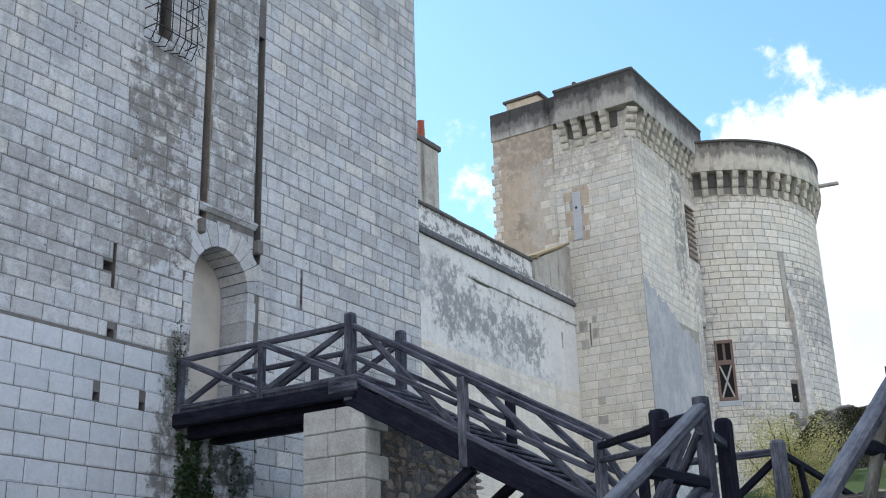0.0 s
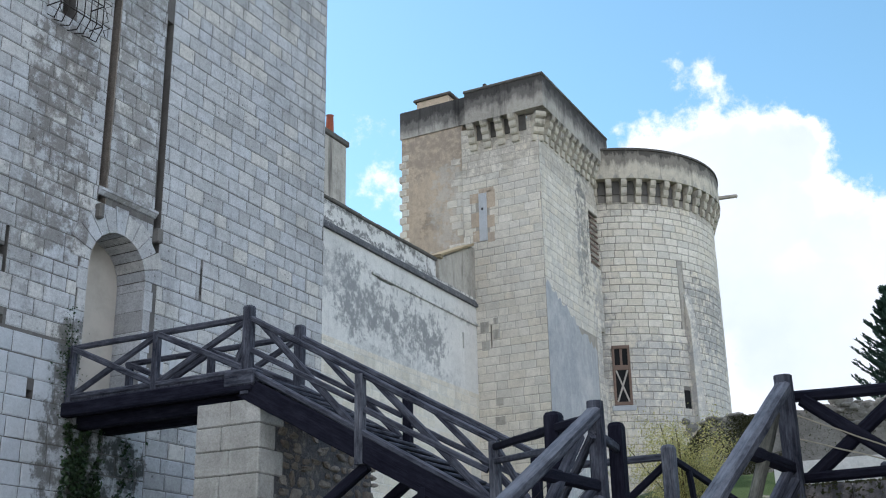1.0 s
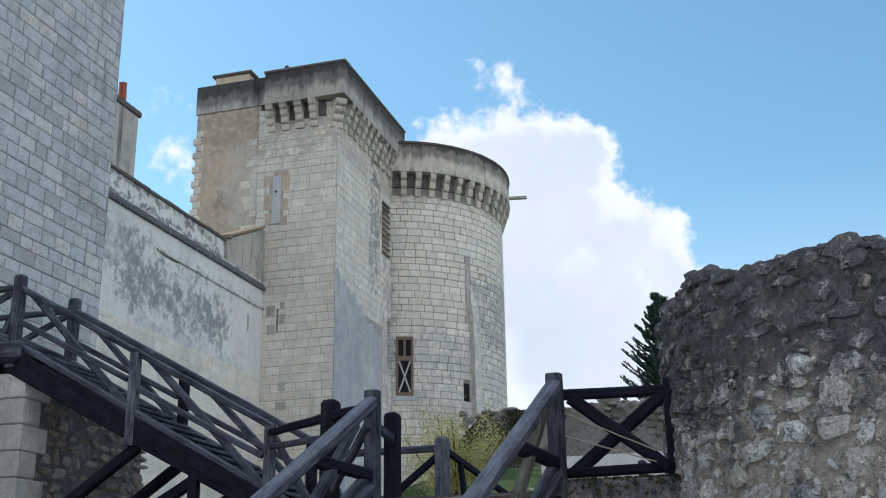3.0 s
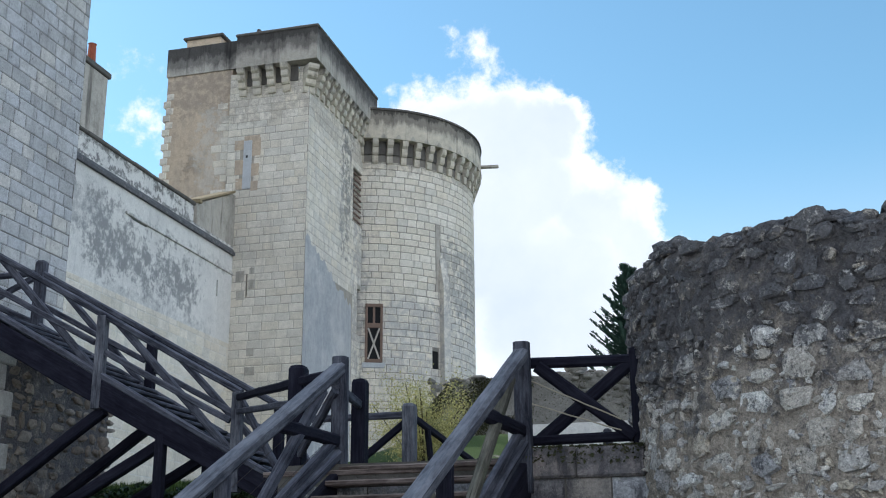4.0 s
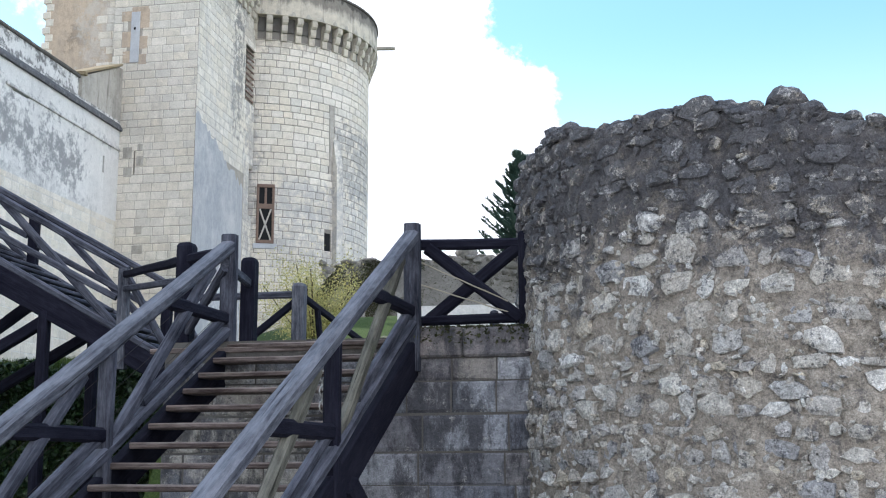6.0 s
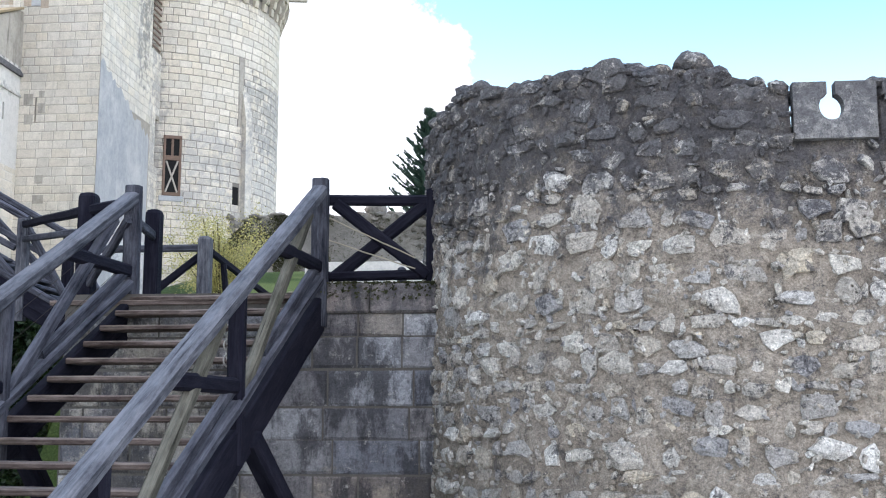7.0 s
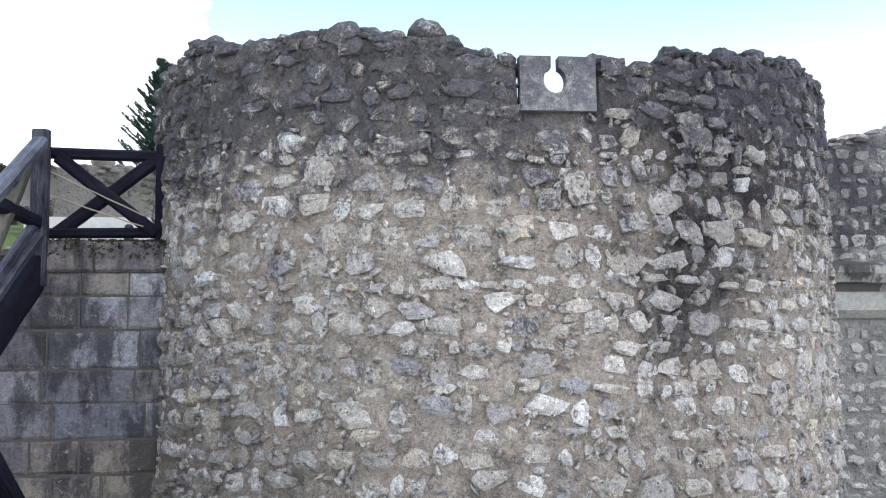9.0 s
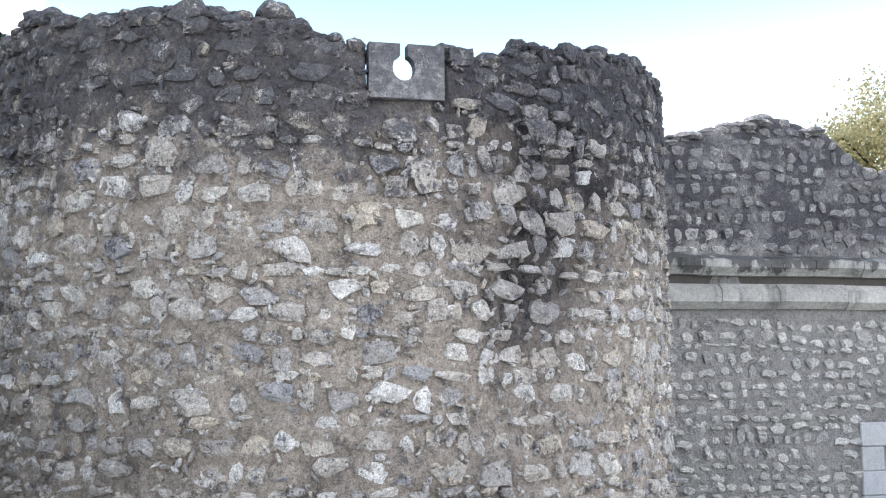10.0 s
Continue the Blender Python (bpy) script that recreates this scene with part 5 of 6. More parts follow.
def build_boundary():
    wall = thing("boundary_wall", (12.0, BND_B, 0.0), "old rubble boundary wall with stone mouldings and a ruined top", "wall")
    face = face_pose((1, 0, 0), (0, BND_B, 0))
    rng = random.Random(61)
    x0, x1 = 5.6, 20.0
    n, m = 220, 60
    verts, faces = [], []
    for i in range(n + 1):
        x = x0 + (x1 - x0) * i / n
        top = ruin_top(x) + 0.05 * rough(x, 1, 2, 3.0) + 0.03 * rough(x, 1, 2, 9.0)
        for j in range(m + 1):
            z = -0.2 + (top + 0.2) * j / m
            y = 0.03 * rough(x, z, 4, 2.5) + 0.02 * rough(x, z, 9, 8.0)
            verts.append((x, y + (0.06 if z > 2.9 else 0.0), z))
    base = len(verts)
    for i in range(n + 1):
        x = x0 + (x1 - x0) * i / n
        verts.append((x, 0.8, ruin_top(x)))
        verts.append((x, 0.8, -0.2))
    for i in range(n):
        for j in range(m):
            p = i * (m + 1) + j
            faces.append((p, p + m + 1, p + m + 2, p + 1))
        p, q = i * (m + 1) + m, base + 2 * i
        faces.append((p, p + m + 1, q + 2, q))
        faces.append((q, q + 2, q + 3, q + 1))
    part("mortar_core", mesh_of("boundary_core", verts, faces, M["grey_mortar"], True), wall, face)
    jv, jf, count = [], [], 0
    for zone in ((0.0, 2.36), (2.98, 4.7)):
        for x, z, w, h in rubble_field(x0, x1, zone[0], zone[1], rng, rows=(0.08, 0.16), widths=(0.08, 0.24), gap=(0.012, 0.05), skip=0.05):
            if z > ruin_top(x) - 0.02 or z + h / 2 > zone[1] or (x > 9.45 and z < 1.2):
                continue
            at = Matrix.Translation((x, 0.06 if z > 2.9 else 0.0, z)) @ pose(0, 0, 0, 0, rng.uniform(-12, 12), 0)
            if count < 300 and 6.9 < x < 10.4 and 0.6 < z:
                part("field_stone", field_mesh(w, h, rng, "grey_rubble"), wall, face @ at)
                count += 1
            else:
                v, f = rubble_data(w, h, rng.uniform(0.01, 0.03), rng)
                k = len(jv)
                jv += [tuple(at @ Vector(p)) for p in v]
                jf += [[i + k for i in q] for q in f]
    for i in range(260):
        x = rng.uniform(x0, x1)
        s = rng.uniform(0.05, 0.15)
        lump(jv, jf, Vector((x, rng.uniform(0.05, 0.6), ruin_top(x) + rng.uniform(-0.05, 0.03))), s, s * 0.7, rng)
    part("bedded_rubble", mesh_of("bedded_rubble", jv, jf, M["grey_rubble"]), wall, face, kind="stuff")
    # two stone mouldings, each of separate lengths
    profs = ([(0.1, 3.0), (-0.06, 2.97), (-0.2, 2.92), (-0.2, 2.84), (-0.14, 2.78), (-0.12, 2.75), (0.1, 2.75)],
             [(0.1, 2.66), (-0.05, 2.66), (-0.09, 2.62), (-0.13, 2.58), (-0.13, 2.46), (-0.05, 2.38), (0.1, 2.38)])
    for prof in profs:
        x = x0
        while x < x1:
            w = rng.uniform(0.55, 0.95)
            dz = rng.uniform(-0.008, 0.008)
            vs = [(xx, y, z + dz) for xx in (x + 0.004, x + w - 0.004) for y, z in prof]
            k = len(prof)
            fs = [(i, i + k, i + k + 1, i + 1) for i in range(k - 1)] + [tuple(range(k)), tuple(range(2 * k - 1, k - 1, -1))]
            part("moulding_stone", mesh_of("moulding_stone", vs, fs, M["moulding"]), wall, face)
            x += w
    # dark strip paints the shade under the upper moulding; no groove is cut
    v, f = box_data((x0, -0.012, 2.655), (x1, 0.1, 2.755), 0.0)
    part("shadow_groove", mesh_of("shadow_groove", v, f, M["dark_coping_and_shade"]), wall, face, "dark strip standing in for the shade between the mouldings")
    # dressed corner stones of an opening
    z, k = 0.0, 0
    while z < 1.1:
        w = 0.42 if k % 2 else 0.3
        v, f = box_data((9.45, -0.03, z), (9.45 + w, 0.3, z + 0.27), 0.012)
        part("quoin", mesh_of("quoin", v, f, M["repair_stone"]), wall, face)
        z += 0.275
        k += 1
    v, f = box_data((9.9, -0.01, 0.0), (10.9, 0.3, 1.0), 0.01)
    part("shutter", mesh_of("shutter", v, f, M["window_wood"]), wall, face, "faded brown wooden shutter")


build_boundary()

# ---- timber stairs ----
DECK = 2.93
S1L, S1R, S1B, RISE, GOING = -2.72, -0.84, 11.05, 0.162, 0.292


def diag(p, q, t):
    return tuple(a + (b - a) * t for a, b in zip(p, q))


def build_lower_stairs():
    st = thing("lower_staircase", (-1.78, 8.0, 0.1), "weathered open timber staircase with heavy handrails", "staircase")
    steps = 18
    for i in range(steps):
        z, b = DECK + 0.03 - RISE * i, S1B - 0.05 - GOING * i
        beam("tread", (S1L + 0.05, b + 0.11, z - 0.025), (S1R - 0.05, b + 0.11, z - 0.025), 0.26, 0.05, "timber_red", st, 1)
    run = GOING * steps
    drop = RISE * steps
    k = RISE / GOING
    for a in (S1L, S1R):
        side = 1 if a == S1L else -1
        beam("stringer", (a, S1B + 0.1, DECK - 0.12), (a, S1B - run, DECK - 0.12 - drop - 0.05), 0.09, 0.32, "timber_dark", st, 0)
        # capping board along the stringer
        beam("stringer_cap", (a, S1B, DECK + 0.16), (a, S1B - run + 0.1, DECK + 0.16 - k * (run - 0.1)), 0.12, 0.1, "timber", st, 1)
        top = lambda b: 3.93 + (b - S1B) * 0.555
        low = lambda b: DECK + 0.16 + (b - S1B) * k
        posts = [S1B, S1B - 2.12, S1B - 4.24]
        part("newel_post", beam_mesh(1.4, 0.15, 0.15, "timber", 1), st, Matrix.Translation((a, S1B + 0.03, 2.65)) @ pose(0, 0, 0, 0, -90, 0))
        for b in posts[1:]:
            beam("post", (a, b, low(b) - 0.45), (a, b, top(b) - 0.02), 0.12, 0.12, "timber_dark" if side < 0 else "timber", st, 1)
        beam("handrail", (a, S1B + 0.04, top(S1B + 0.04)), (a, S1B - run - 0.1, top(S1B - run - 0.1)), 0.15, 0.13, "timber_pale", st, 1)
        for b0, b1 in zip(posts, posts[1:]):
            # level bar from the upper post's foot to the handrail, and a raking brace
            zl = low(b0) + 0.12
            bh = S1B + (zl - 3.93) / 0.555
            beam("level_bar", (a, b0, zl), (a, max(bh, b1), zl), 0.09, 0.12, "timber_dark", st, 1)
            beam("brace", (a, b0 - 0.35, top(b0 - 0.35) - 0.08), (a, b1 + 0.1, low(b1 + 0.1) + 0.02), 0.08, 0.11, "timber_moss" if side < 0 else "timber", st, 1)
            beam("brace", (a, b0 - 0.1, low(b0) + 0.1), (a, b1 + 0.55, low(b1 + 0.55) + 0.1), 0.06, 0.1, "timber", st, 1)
    # raking struts below
    beam("strut", (S1R + 0.02, 9.2, 1.65), (S1R + 0.3, 10.95, 0.05), 0.16, 0.16, "timber_dark", st, 0)
    beam("strut", (S1L, 9.2, 1.65), (S1L - 0.1, 10.95, 0.05), 0.16, 0.16, "timber_dark", st, 0)
    # thin safety wires on the left, and a bit of chain on the right
    for i in range(3):
        o = 0.2 + 0.2 * i
        beam("wire", (S1L - 0.03, S1B, DECK + 0.16 + o), (S1L - 0.03, S1B - 4.2, DECK + 0.16 + o - 4.2 * k), 0.004, 0.004, "iron", st)
    for i in range(5):
        v, f = ring_data(0.035, 0.007)
        part("chain_link", mesh_of("chain_link", v, f, M["wire"]), st, Matrix.Translation((S1R - 0.09, 8.98, 2.45 - 0.055 * i)) @ pose(0, 0, 0, 90, 0, 45 + 90 * (i % 2)))
    turn_stairs(st)


def turn_stairs(st):
    """The flight stands a little askew to the wall: it turns about the middle of its top step."""
    pivot = Vector((-1.78, S1B, 0))
    st.matrix_basis = GRID @ Matrix.Translation(pivot) @ pose(0, 0, 0, 0, 0, -4.6) @ Matrix.Translation(-pivot) @ PLACE[st.name]


def ring_data(r, t, n=10):
    verts, faces = [], []
    for i in range(n):
        a = 2 * math.pi * i / n
        for j in range(5):
            c = 2 * math.pi * j / 5
            rr = r + t * math.cos(c)
            verts.append((rr * math.cos(a), rr * 1.3 * math.sin(a), t * math.sin(c)))
    for i in range(n):
        for j in range(5):
            faces.append((i * 5 + j, ((i + 1) % n) * 5 + j, ((i + 1) % n) * 5 + (j + 1) % 5, i * 5 + (j + 1) % 5))
    return verts, faces


build_lower_stairs()


def post(name, a, b, z0, z1, size, mat, parent, cap=True):
    """An upright post, its head chamfered to a low point."""
    h = size / 2
    c = 0.012
    verts, faces = [], []
    rings = [(z0, h), (z1 - 0.05, h), (z1 - 0.015, h * 0.82), (z1, h * 0.3)] if cap else [(z0, h), (z1 - 0.01, h), (z1, h * 0.95)]
    for z, r in rings:
        cc = min(c, r * 0.3)
        for x, y in ((-r + cc, -r), (r - cc, -r), (r, -r + cc), (r, r - cc), (r - cc, r), (-r + cc, r), (-r, r - cc), (-r, -r + cc)):
            verts.append((z, y, -x))
    for i in range(len(rings) - 1):
        for j in range(8):
            faces.append((i * 8 + j, i * 8 + (j + 1) % 8, (i + 1) * 8 + (j + 1) % 8, (i + 1) * 8 + j))
    faces += [tuple(range(7, -1, -1)), tuple(range(len(verts) - 8, len(verts)))]
    m = Matrix.Translation((a, b, 0)) @ pose(0, 0, 0, 0, -90, 0)
    return part(name, mesh_of(name, verts, faces, M[mat]), parent, m)


def cross_panel(p, q, z_low, z_top, parent, w=0.08, h=0.11, mats=("timber", "timber")):
    """Two crossed braces between the posts at p and q (a, b); z_low and z_top are pairs."""
    o = 0.02
    beam("brace", (p[0], p[1] + o, z_low[0]), (q[0], q[1] + o, z_top[1]), w, h, mats[0], parent, 1)
    beam("brace", (p[0], p[1] - o, z_top[0]), (q[0], q[1] - o, z_low[1]), w, h, mats[1], parent, 1)


def build_landing():
    la = thing("landing", (-3.0, 13.0, 0.1), "dark timber landing with posts and railings", "wooden landing")
    for i in range(22):
        b = 11.14 + 0.24 * i
        right = -0.75 if b < 13.0 else -2.9
        left = -3.45 if b < 14.5 else -4.7
        beam("deck_board", (left, b, DECK - 0.03), (right, b, DECK - 0.03), 0.225, 0.05, "timber_red", la)
    for b in (11.3, 13.8, 16.2):
        beam("joist", (-3.4 if b < 14.5 else -4.7, b, DECK - 0.17), (-2.9, b, DECK - 0.17), 0.16, 0.22, "timber_dark", la)
    for a, b in ((-3.3, 13.4), (-3.1, 16.0), (-4.5, 16.2)):
        post("support_post", a, b, 0.0, DECK - 0.06, 0.18, "timber_dark", la, False)
    D, N, Q, B = (-3.37, 11.66), (S1L, S1B), (-3.02, 12.62), (-3.0, 14.45)
    post("post", *D, DECK - 0.5, 4.1, 0.17, "timber_dark", la)
    post("post", *Q, DECK - 0.4, 4.1, 0.16, "timber_dark", la)
    post("post", *B, DECK - 0.4, 4.1, 0.16, "timber_pale", la)
    F = (-5.73, 15.16)
    beam("rail", (*F, 4.42), (*D, 3.92), 0.08, 0.1, "timber_dark", la, 1)
    beam("rail", (*F, 4.22), (*D, 3.7), 0.06, 0.08, "timber", la, 1)
    beam("rail", (*D, 3.92), (*N, 3.86), 0.08, 0.1, "timber_dark", la, 1)
    beam("rail", (*N, 3.75), (*Q, 3.8), 0.07, 0.1, "timber", la, 1)
    beam("rail", (*B, 3.95), (-4.7, 14.45, 3.95), 0.07, 0.09, "timber", la, 1)
    beam("brace", (*B, 3.9), (-4.1, 14.45, 3.05), 0.07, 0.09, "timber_dark", la, 1)
    beam("brace", (*D, 3.1), (*N, 3.7), 0.07, 0.09, "timber", la, 1)
    beam("rail", (*B, 3.95), (-2.75, 17.3, 3.55), 0.07, 0.09, "timber_dark", la, 1)
    for k, t in enumerate((0.22, 0.5, 0.78)):
        p = diag((*B, 3.95), (-2.75, 17.3, 3.55), t)
        beam("brace", p, (p[0], p[1] + 0.35, p[2] - 0.9), 0.07, 0.09, "timber_dark", la, 1)
    post("post", -2.75, 17.3, 2.6, 3.7, 0.14, "timber_dark", la)


build_landing()


def build_wall_rail():
    ra = thing("wall_railing", (-0.3, ASH_B + 0.1, 3.06), "dark timber railing with a crossed brace on the wall", "railing")
    b = ASH_B + 0.12
    z0, z1 = 3.14, 3.84
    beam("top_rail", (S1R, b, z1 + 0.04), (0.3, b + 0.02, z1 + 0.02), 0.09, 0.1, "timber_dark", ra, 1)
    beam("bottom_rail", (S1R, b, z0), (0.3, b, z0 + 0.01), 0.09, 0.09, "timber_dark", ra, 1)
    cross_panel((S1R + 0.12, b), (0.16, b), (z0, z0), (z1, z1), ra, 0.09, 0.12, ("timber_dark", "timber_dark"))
    post("end_post", 0.2, b, 3.0, 3.98, 0.1, "timber_dark", ra)
    post("stub_post", -0.2, b + 0.9, 2.7, 3.35, 0.09, "timber", ra)
    for z, y in ((3.72, 3.3), (3.5, 3.2)):
        pts = [diag((S1R, b - 0.1, z), (0.05, b - 0.06, y), t) for t in (0, 0.3, 0.65, 1)]
        for p, q in zip(pts, pts[1:]):
            beam("rope", (p[0], p[1], p[2]), (q[0], q[1], q[2] - 0.0), 0.012, 0.012, "rope", ra)


build_wall_rail()

# ---- bridge, its pier and the upper flight ----
NB, FB, BZ = 15.16, 16.62, 6.03


def build_bridge():
    br = thing("footbridge", (-12.2, 15.9, BZ), "dark timber footbridge with crossed braces leading to the keep", "footbridge")
    for b in (NB, FB):
        beam("side_beam", (KEEP_A + 0.02, b, BZ - 0.18), (-10.0, b, BZ - 0.18), 0.2, 0.26, "timber_dark", br)
        beam("bottom_rail", (KEEP_A + 0.02, b, BZ + 0.05), (-10.1, b, BZ + 0.05), 0.1, 0.1, "timber", br, 1)
        beam("top_rail", (KEEP_A + 0.02, b, BZ + 0.95), (-10.1, b, BZ + 0.95), 0.1, 0.1, "timber", br, 1)
        beam("mid_cap", (KEEP_A + 0.02, b + 0.06, BZ - 0.02), (-10.1, b + 0.06, BZ - 0.02), 0.12, 0.05, "timber_pale", br, 1)
        for p, q in ((-14.1, -12.12), (-12.12, -10.15)):
            cross_panel((p + 0.05, b), (q - 0.05, b), (BZ + 0.08, BZ + 0.08), (BZ + 0.92, BZ + 0.92), br)
        for a in (-14.1, -12.12):
            post("post", a, b, BZ - 0.3, BZ + 0.98, 0.12, "timber", br, False)
        post("end_post", -10.15, b, BZ - 0.35, BZ + 1.16, 0.16, "timber", br)
    for i in range(18):
        beam("deck_board", (-14.1 + 0.225 * i, NB - 0.02, BZ - 0.03), (-14.1 + 0.225 * i, FB + 0.02, BZ - 0.03), 0.21, 0.05, "timber", br)
    for b in (15.55, 16.2):
        beam("under_beam", (KEEP_A + 0.02, b, BZ - 0.36), (-9.9, b, BZ - 0.36), 0.2, 0.24, "timber_dark", br)
    box("bearing_block", (-10.55, NB - 0.12, BZ - 0.22), (-9.95, NB + 0.2, BZ + 0.06), "timber", br, 0.03)
    beam("knee_brace", (-10.45, NB, BZ + 0.05), (-10.15, NB, BZ + 0.7), 0.08, 0.1, "timber", br, 1)


def build_pier():
    pi = thing("bridge_pier", (-10.5, 17.0, 0.0), "squared stone pier with rubble sides under the footbridge", "bridge pier")
    face = face_pose((1, 0, 0), (0, NB + 0.02, 0))
    v, f = box_data((-11.1, 0.0, -0.2), (-9.88, 3.4, 5.6), 0.0)
    part("core", mesh_of("pier_core", v, f, M["rubble_mortar"]), pi, face)
    rng = random.Random(71)
    z, k = 0.0, 0
    while z < 5.55:
        h = min(0.4, 5.6 - z)
        cut = -10.45 if k % 2 else -10.62
        for x0, x1 in ((-11.14, cut), (cut, -9.84)):
            vv, ff = box_data((x0 + 0.004, -0.05, z + 0.004), (x1 - 0.004, 0.62 if (x1 == -9.84) == bool(k % 2) else 0.4, z + h - 0.004), 0.02)
            part("pier_block", mesh_of("pier_block", vv, ff, M["pier_ashlar"]), pi, face)
        z += h
        k += 1
    side = face_pose((0, 1, 0), (-9.88, 0, 0))
    jv, jf = [], []
    for x, zz, w, h in rubble_field(NB + 0.5, NB + 3.4, 0.0, 5.5, rng, rows=(0.12, 0.24), widths=(0.12, 0.4), gap=(0.015, 0.07)):
        at = Matrix.Translation((x, 0, zz)) @ pose(0, 0, 0, 0, rng.uniform(-8, 8), 0)
        v, f = rubble_data(w, h, rng.uniform(0.02, 0.05), rng)
        if x < NB + 2.0 and zz > 3.0:
            part("field_stone", mesh_of("field_stone", v, f, M["pier_stone"]), pi, side @ at)
        else:
            i0 = len(jv)
            jv += [tuple(at @ Vector(p)) for p in v]
            jf += [[i + i0 for i in q] for q in f]
    part("bedded_rubble", mesh_of("bedded_rubble", jv, jf, M["pier_stone"], True), pi, side, kind="stuff")


def build_upper_stairs():
    st = thing("upper_staircase", (-7.0, 15.9, 3.0), "weathered timber stair flight climbing to the footbridge", "staircase")
    a0, a1 = -10.1, -4.55
    z0, z1 = BZ, DECK
    k = (z1 - z0) / (a1 - a0)
    zf = lambda a: z0 + (a - a0) * k
    n = 18
    for i in range(1, n):
        a = a0 + (a1 - a0) * i / n
        beam("tread", (a, NB + 0.04, zf(a) + 0.0), (a, FB - 0.04, zf(a) + 0.0), 0.3, 0.05, "timber", st, 1)
    for b in (NB, FB):
        beam("stringer", (a0 - 0.1, b, zf(a0) - 0.22), (a1 + 0.1, b, zf(a1) - 0.2), 0.1, 0.36, "timber_dark", st)
        beam("stringer_cap", (a0, b, zf(a0) + 0.03), (a1, b, zf(a1) + 0.03), 0.13, 0.1, "timber", st, 1)
        top = lambda a: 6.98 + (a + 10.15) * k
        beam("top_rail", (a0, b, top(a0)), (-5.68, b, top(-5.68)), 0.1, 0.1, "timber", st, 1)
        ps = [-10.15, -7.97, -5.73]
        for a in ps[1:]:
            post("post", a, b, zf(a) - 0.48, top(a) - 0.02, 0.14, "timber_pale" if b == NB else "timber_dark", st, False)
        for p, q in zip(ps, ps[1:]):
            beam("brace", (p + 0.25, b + 0.02, top(p + 0.25)), (q - 0.12, b + 0.02, zf(q - 0.12) + 0.05), 0.08, 0.11, "timber", st, 1)
            beam("brace", (p + 0.1, b - 0.02, zf(p + 0.1) + 0.4), (q - 0.1, b - 0.02, zf(q - 0.1) + 0.45), 0.06, 0.09, "timber", st, 1)
        beam("brace", (-5.7, b, top(-5.73) - 0.1), (-5.0, b, zf(-5.0) + 0.05), 0.08, 0.1, "timber", st, 1)
        beam("strut", (-9.86, b + 0.1, 3.0), (-7.9, b + 0.1, zf(-7.9) - 0.45), 0.14, 0.16, "timber_dark", st)
        beam("strut", (-8.9, b + 0.1, 2.75), (-6.95, b + 0.1, zf(-6.95) - 0.45), 0.14, 0.16, "timber_dark", st)
        post("support_post", -6.9, b + 0.02, 0.0, zf(-6.9) - 0.3, 0.14, "timber_dark", st, False)


build_bridge()
build_pier()
build_upper_stairs()

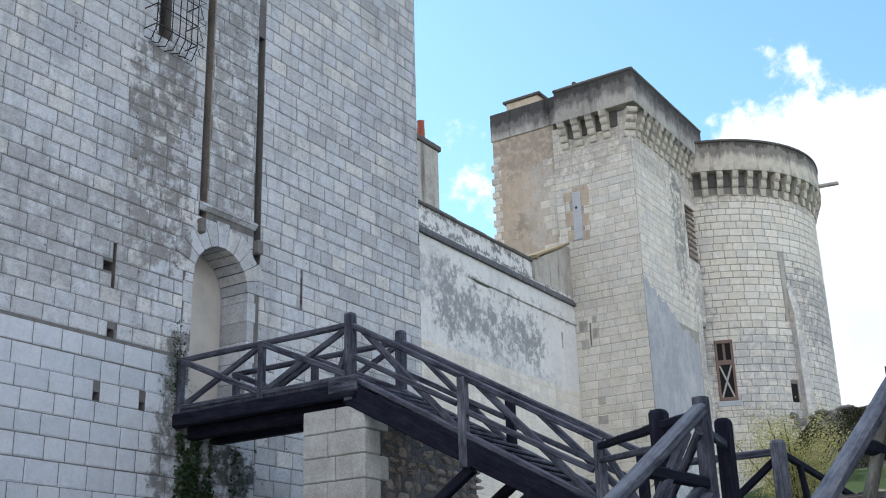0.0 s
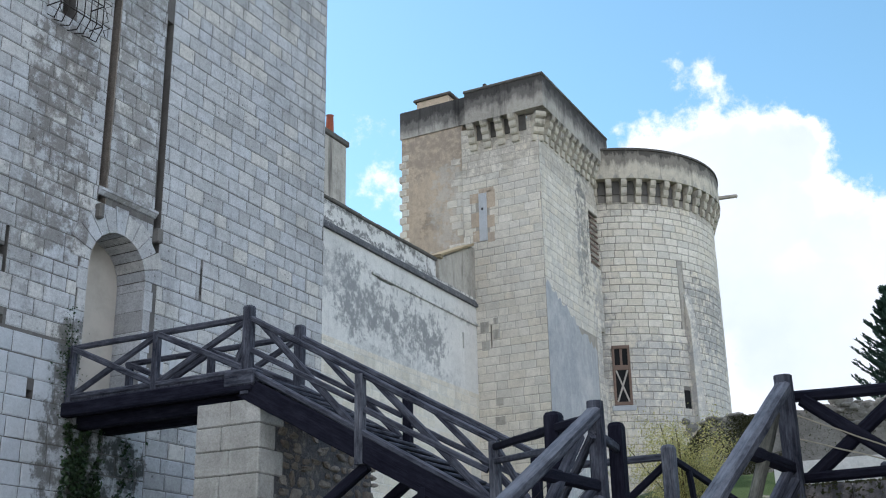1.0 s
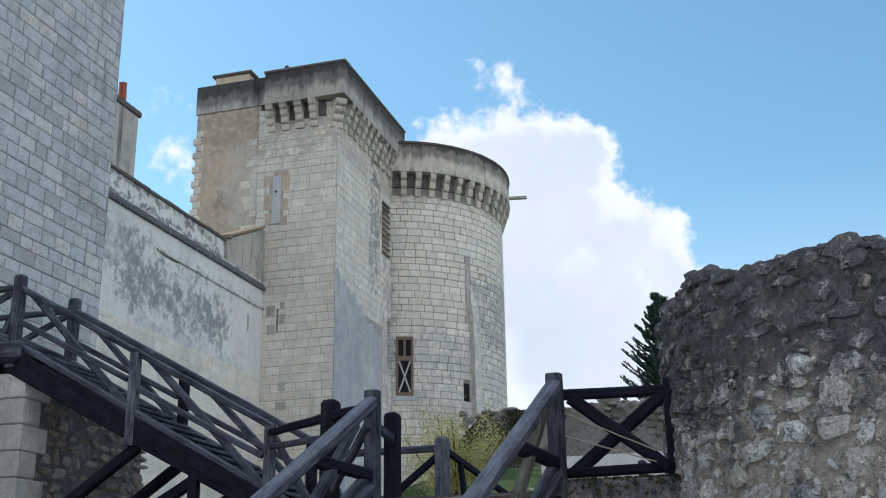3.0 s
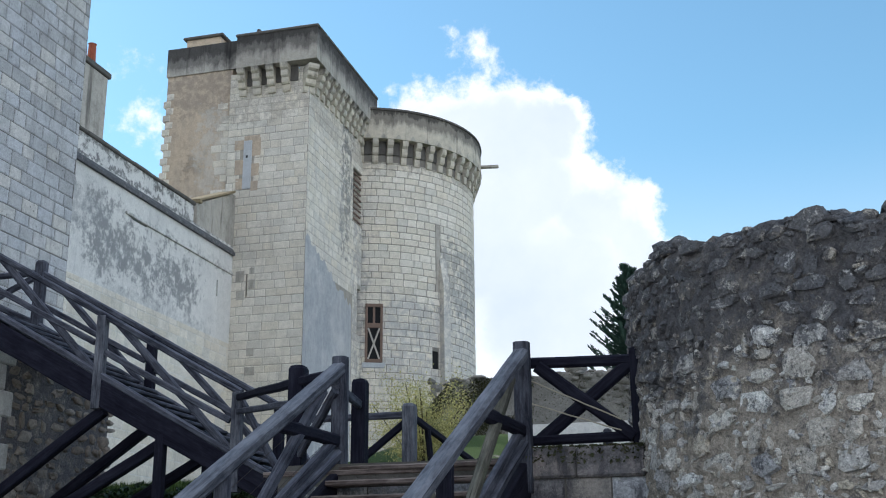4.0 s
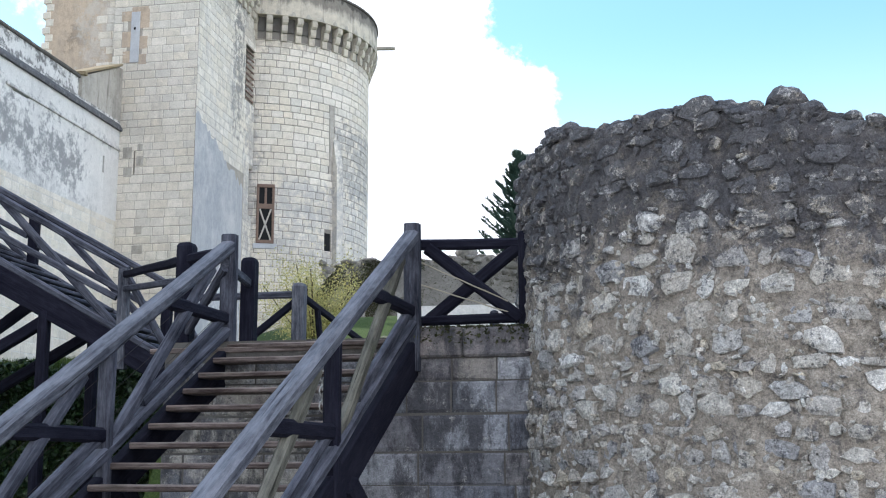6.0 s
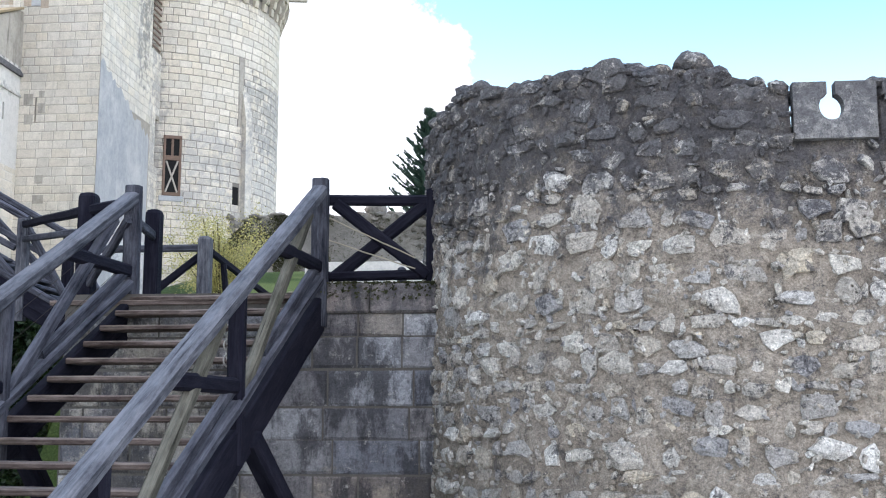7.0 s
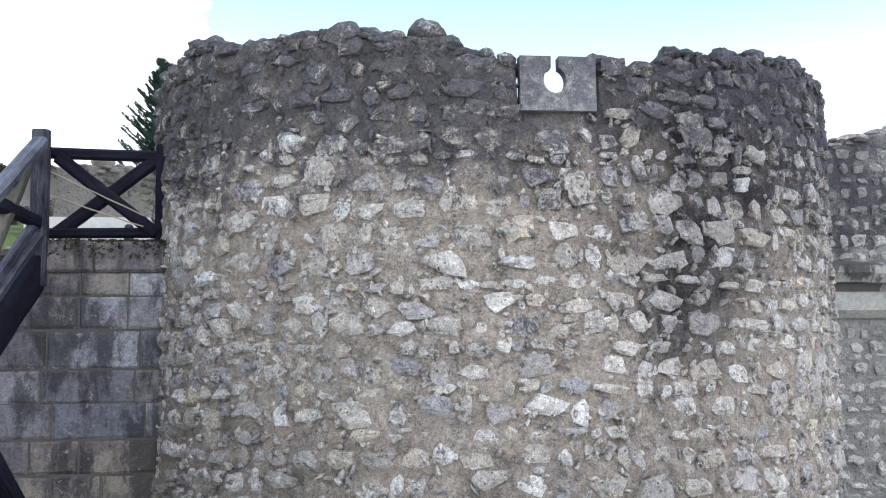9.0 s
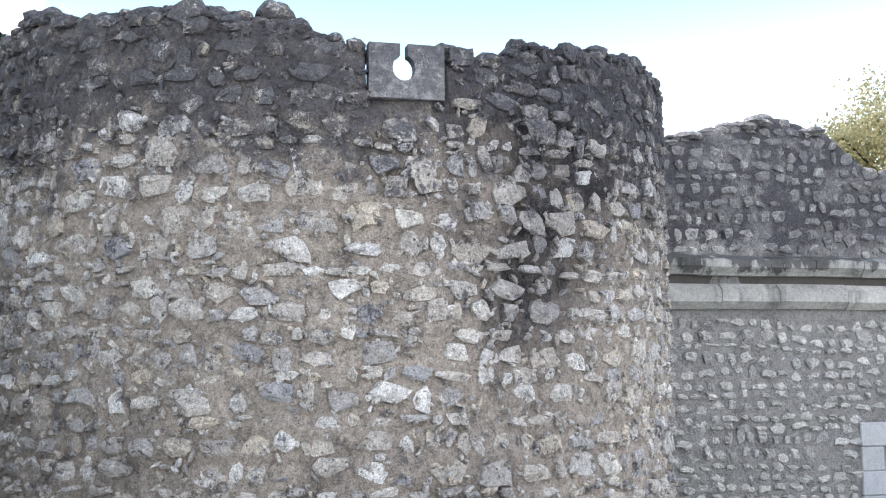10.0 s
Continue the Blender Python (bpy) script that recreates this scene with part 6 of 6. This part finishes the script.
# ---- behind the landing: ruined wall, pale wall, plants ----
def build_ruins():
    ru = thing("ruined_wall", (-1.0, 30.0, 5.5), "low ruined stone wall overgrown with dark moss", "ruined wall")
    face = face_pose((1, 0, 0), (0, 30.0, 0))
    rng = random.Random(81)
    n, m = 150, 22
    x0, x1 = -7.6, 9.0
    verts, faces = [], []

    def top(x):
        return 7.1 + 0.12 * smooth01(x, -7, -5.5) + 0.16 * rough(x, 0, 3, 0.9) + 0.08 * rough(x, 0, 3, 3.0) - 0.9 * smooth01(x, -6.6, -7.6)

    for i in range(n + 1):
        x = x0 + (x1 - x0) * i / n
        for j in range(m + 1):
            z = 4.2 + (top(x) - 4.2) * j / m
            verts.append((x, -1.3 * (1 - j / m) ** 1.5 * smooth01(x, -1.0, -4.0) + 0.08 * rough(x, z, 1, 1.6) + 0.05 * rough(x, z, 5, 5.0), z))
        verts.append((x, 0.8, top(x)))
        verts.append((x, 0.8, 4.0))
    k = m + 3
    for i in range(n):
        for j in range(k - 1):
            faces.append((i * k + j, (i + 1) * k + j, (i + 1) * k + j + 1, i * k + j + 1))
    part("core", mesh_of("ruin_core", verts, faces, M["ruin_stone"], True), ru, face)
    jv, jf = [], []
    for x, z, w, h in rubble_field(-3.5, x1, 5.0, 7.3, rng, rows=(0.12, 0.26), widths=(0.16, 0.5), gap=(0.02, 0.1)):
        if z < top(x):
            at = Matrix.Translation((x, -0.02 - 0.3 * max(0.0, 1 - (z - 4.2) / 3) ** 1.5 * smooth01(x, -1.0, -4.0), z))
            v, f = rubble_data(w, h, 0.05, rng)
            i0 = len(jv)
            jv += [tuple(at @ Vector(p)) for p in v]
            jf += [[i + i0 for i in q] for q in f]
    for i in range(160):
        x = rng.uniform(x0 + 0.4, x1)
        s = rng.uniform(0.08, 0.22)
        lump(jv, jf, Vector((x, rng.uniform(0, 0.5), top(x))), s, s * 0.7, rng)
    for x in (-3.2, 1.2, 4.1):
        lump(jv, jf, Vector((x, 0.2, top(x) + 0.15)), 0.32, 0.35, rng)
    part("bedded_rubble", mesh_of("bedded_rubble", jv, jf, M["ruin_stone"], True), ru, face, kind="stuff")
    mv, mf = [], []
    for i in range(42000):
        x = rng.uniform(x0, -4.3) if rng.random() < 0.88 else rng.uniform(-4.3, 4.0)
        t = rng.random() ** 0.6
        z = 4.4 + (top(x) - 4.4) * t
        y = -1.3 * max(0.0, 1 - (z - 4.2) / (top(x) - 4.2)) ** 1.5 * smooth01(x, -1.0, -4.0) - 0.05
        if rough(x, z, 2, 1.1) > -0.15:
            leaf(mv, mf, Vector((x, y + rng.uniform(-0.02, 0.1), z)), rng.uniform(0.014, 0.032), rng)
    part("moss", mesh_of("moss", mv, mf, M["moss"]), ru, face, "dark green moss and small ferns", "stuff")
    pale = thing("low_pale_wall", (-0.5, 17.6, 2.8), "low pale plastered wall", "wall")
    v, f = wall_data(-2.4, 2.0, 2.5, 4.2, 0.3)
    part("face", mesh_of("pale_face", v, f, M["curtain_plaster"]), pale, face_pose((1, 0, 0), (0, 17.6, 0)))


build_ruins()


def build_bush():
    rng = random.Random(91)
    bu = thing("bush", (-5.6, 24.0, land(-5.6, 24.0)), "yellow-green sunlit bush with thin twigs", "bush")
    base = Vector((-5.6, 24.0, land(-5.6, 24.0) - 0.1))
    lv, lf = [], []
    for i in range(46):
        d = Vector((rng.gauss(0, 0.5), rng.gauss(0, 0.4), rng.uniform(0.7, 1.1))).normalized()
        ln = rng.uniform(1.2, 2.25)
        tip = base + d * ln
        if i < 20:
            beam("twig", base + d * 0.05, tip, 0.02, 0.02, "bark", bu)
        for j in range(420):
            t = rng.uniform(0.3, 1.04)
            p = base + d * ln * t + Vector((rng.gauss(0, 0.13), rng.gauss(0, 0.13), rng.gauss(0, 0.13)))
            leaf(lv, lf, p, rng.uniform(0.012, 0.028), rng)
    part("crown", mesh_of("bush_crown", lv, lf, M["bush"]), bu)


def build_fir():
    rng = random.Random(92)
    a, b = -2.33, 36.0
    z0, z1 = land(a, b), 11.72
    fi = thing("fir_tree", (a, b, z0), "dark green fir tree behind the wall", "tree")
    lathe([(0.16, z0 - 0.2), (0.12, z0 + 2), (0.015, z1 - 0.1)], (a, b), 0, 360, 8, "bark", "trunk", fi)
    lv, lf = [], []

    def spray(p, d, ln, w):
        side = d.cross(Vector((0, 0, 1))).normalized() * w
        lift = Vector((0, 0, w * 0.6))
        k = len(lv)
        lv.extend([tuple(p - side * 0.5), tuple(p + d * ln * 0.55 - side + lift), tuple(p + d * ln), tuple(p + d * ln * 0.55 + side - lift)])
        lf.extend([(k, k + 1, k + 2), (k, k + 2, k + 3)])

    for i in range(190):
        t = (i + rng.random()) / 190
        z = z1 - 0.1 - t * (z1 - z0 - 0.5)
        reach = 0.12 + 1.9 * t ** 0.8 * rng.uniform(0.55, 1.1)
        ang = rng.uniform(0, 6.283)
        out = Vector((math.cos(ang), math.sin(ang), 0.0))
        n = int(10 + 22 * t)
        for j in range(n):
            q = (j + 1) / n
            # limbs leave the trunk level and sweep upwards to their tips
            p = Vector((a, b, z)) + out * reach * q + Vector((0, 0, reach * (0.15 * q + 0.45 * q * q)))
            d = (out + Vector((0, 0, 0.15 + 0.9 * q))).normalized()
            for sgn in (-1, -0.5, 0.5, 1, 0):
                turn = Matrix.Rotation(sgn * rng.uniform(0.5, 1.1), 3, "Z")
                dd = (turn @ d + Vector((0, 0, rng.uniform(-0.25, 0.45)))).normalized()
                spray(p, dd, rng.uniform(0.14, 0.3) * (1.2 - 0.6 * q), rng.uniform(0.014, 0.032))
    part("crown", mesh_of("fir_crown", lv, lf, M["fir"]), fi)


def build_far_tree(a, b, z_mid, r, seed):
    rng = random.Random(seed)
    tr = thing("tree", (a, b, land(a, b)), "sunlit pale green leafy tree behind the wall", "tree")
    lathe([(0.25, land(a, b) - 0.2), (0.16, z_mid - r * 0.5), (0.04, z_mid + r * 0.5)], (a, b), 0, 360, 8, "bark", "trunk", tr)
    lv, lf = [], []
    for i in range(60):
        d = Vector((rng.gauss(0, 1), rng.gauss(0, 1), rng.gauss(0, 0.8)))
        d = d.normalized() * r * rng.uniform(0.35, 1.0)
        c = Vector((a, b, z_mid)) + d
        if i < 10:
            beam("limb", (a, b, z_mid - r * 0.4), c, 0.05, 0.05, "bark", tr)
        for j in range(420):
            leaf(lv, lf, c + Vector((rng.gauss(0, 0.32), rng.gauss(0, 0.32), rng.gauss(0, 0.26))), rng.uniform(0.03, 0.07), rng)
    part("crown", mesh_of("tree_crown", lv, lf, M["far_leaves"]), tr)


build_bush()
build_fir()
build_far_tree(19.9, 24.0, 6.5, 2.1, 93)


def build_ivy():
    rng = random.Random(94)
    iv = thing("ivy_bank", (-8.0, 17.6, 0.1), "dense dark ivy covering the terrace bank", "ivy", kind="stuff")
    lv, lf = [], []
    for i in range(42000):
        a = rng.uniform(-13.8, -4.0)
        b = 17.3 + 1.1 * rng.random()
        z = land(a, b) + rng.uniform(0.0, 0.28) + 0.12 * rough(a, b, 0, 1.4)
        leaf(lv, lf, Vector((a, b - rng.uniform(0, 0.15), z)), rng.uniform(0.035, 0.075), rng)
    part("leaves", mesh_of("ivy_leaves", lv, lf, M["ivy"]), iv, kind="stuff")
    gr = thing("grass", (-7.0, 20.0, 3.4), "short green grass on the terrace", "grass", kind="stuff")
    gv, gf = [], []
    for i in range(16000):
        if rng.random() < 0.75:
            a, b = rng.uniform(-14, -3.5), rng.uniform(18.3, 21.5)
        else:
            a, b = rng.uniform(-7, -3.3), rng.uniform(11.5, 17)
        z = land(a, b)
        h, s, t = rng.uniform(0.1, 0.26), 0.016, rng.uniform(0, 3.14)
        dx, dy = math.cos(t) * s, math.sin(t) * s
        k = len(gv)
        gv += [(a - dx, b - dy, z - 0.02), (a + dx, b + dy, z - 0.02), (a + rng.uniform(-0.05, 0.05), b + rng.uniform(-0.05, 0.05), z + h)]
        gf.append((k, k + 1, k + 2))
    part("blades", mesh_of("grass_blades", gv, gf, M["grass"]), gr, kind="stuff")


build_ivy()


def build_wall_ivy():
    rng = random.Random(95)
    iv = thing("wall_ivy", (KEEP_A + 0.1, 15.8, 3.5), "dark damp creepers on the wall under the footbridge", "ivy", kind="stuff")
    lv, lf = [], []
    for i in range(5200):
        b, z = rng.gauss(15.75, 0.5), rng.uniform(2.5, 5.62)
        if b < 15.15 or b > 17.3 or rough(b * 2.2, z * 0.7, 3, 1.3) < -0.08:
            continue
        leaf(lv, lf, Vector((KEEP_A + 0.03 + abs(rng.gauss(0, 0.06)), b, z)), rng.uniform(0.03, 0.06), rng)
    for i in range(420):
        b, z = rng.gauss(15.1, 0.13), rng.gauss(6.8, 0.4)
        leaf(lv, lf, Vector((KEEP_A + 0.04 + abs(rng.gauss(0, 0.05)), b, z)), rng.uniform(0.015, 0.035), rng)
    part("leaves", mesh_of("creeper_leaves", lv, lf, M["ivy"]), iv, kind="stuff")


build_wall_ivy()
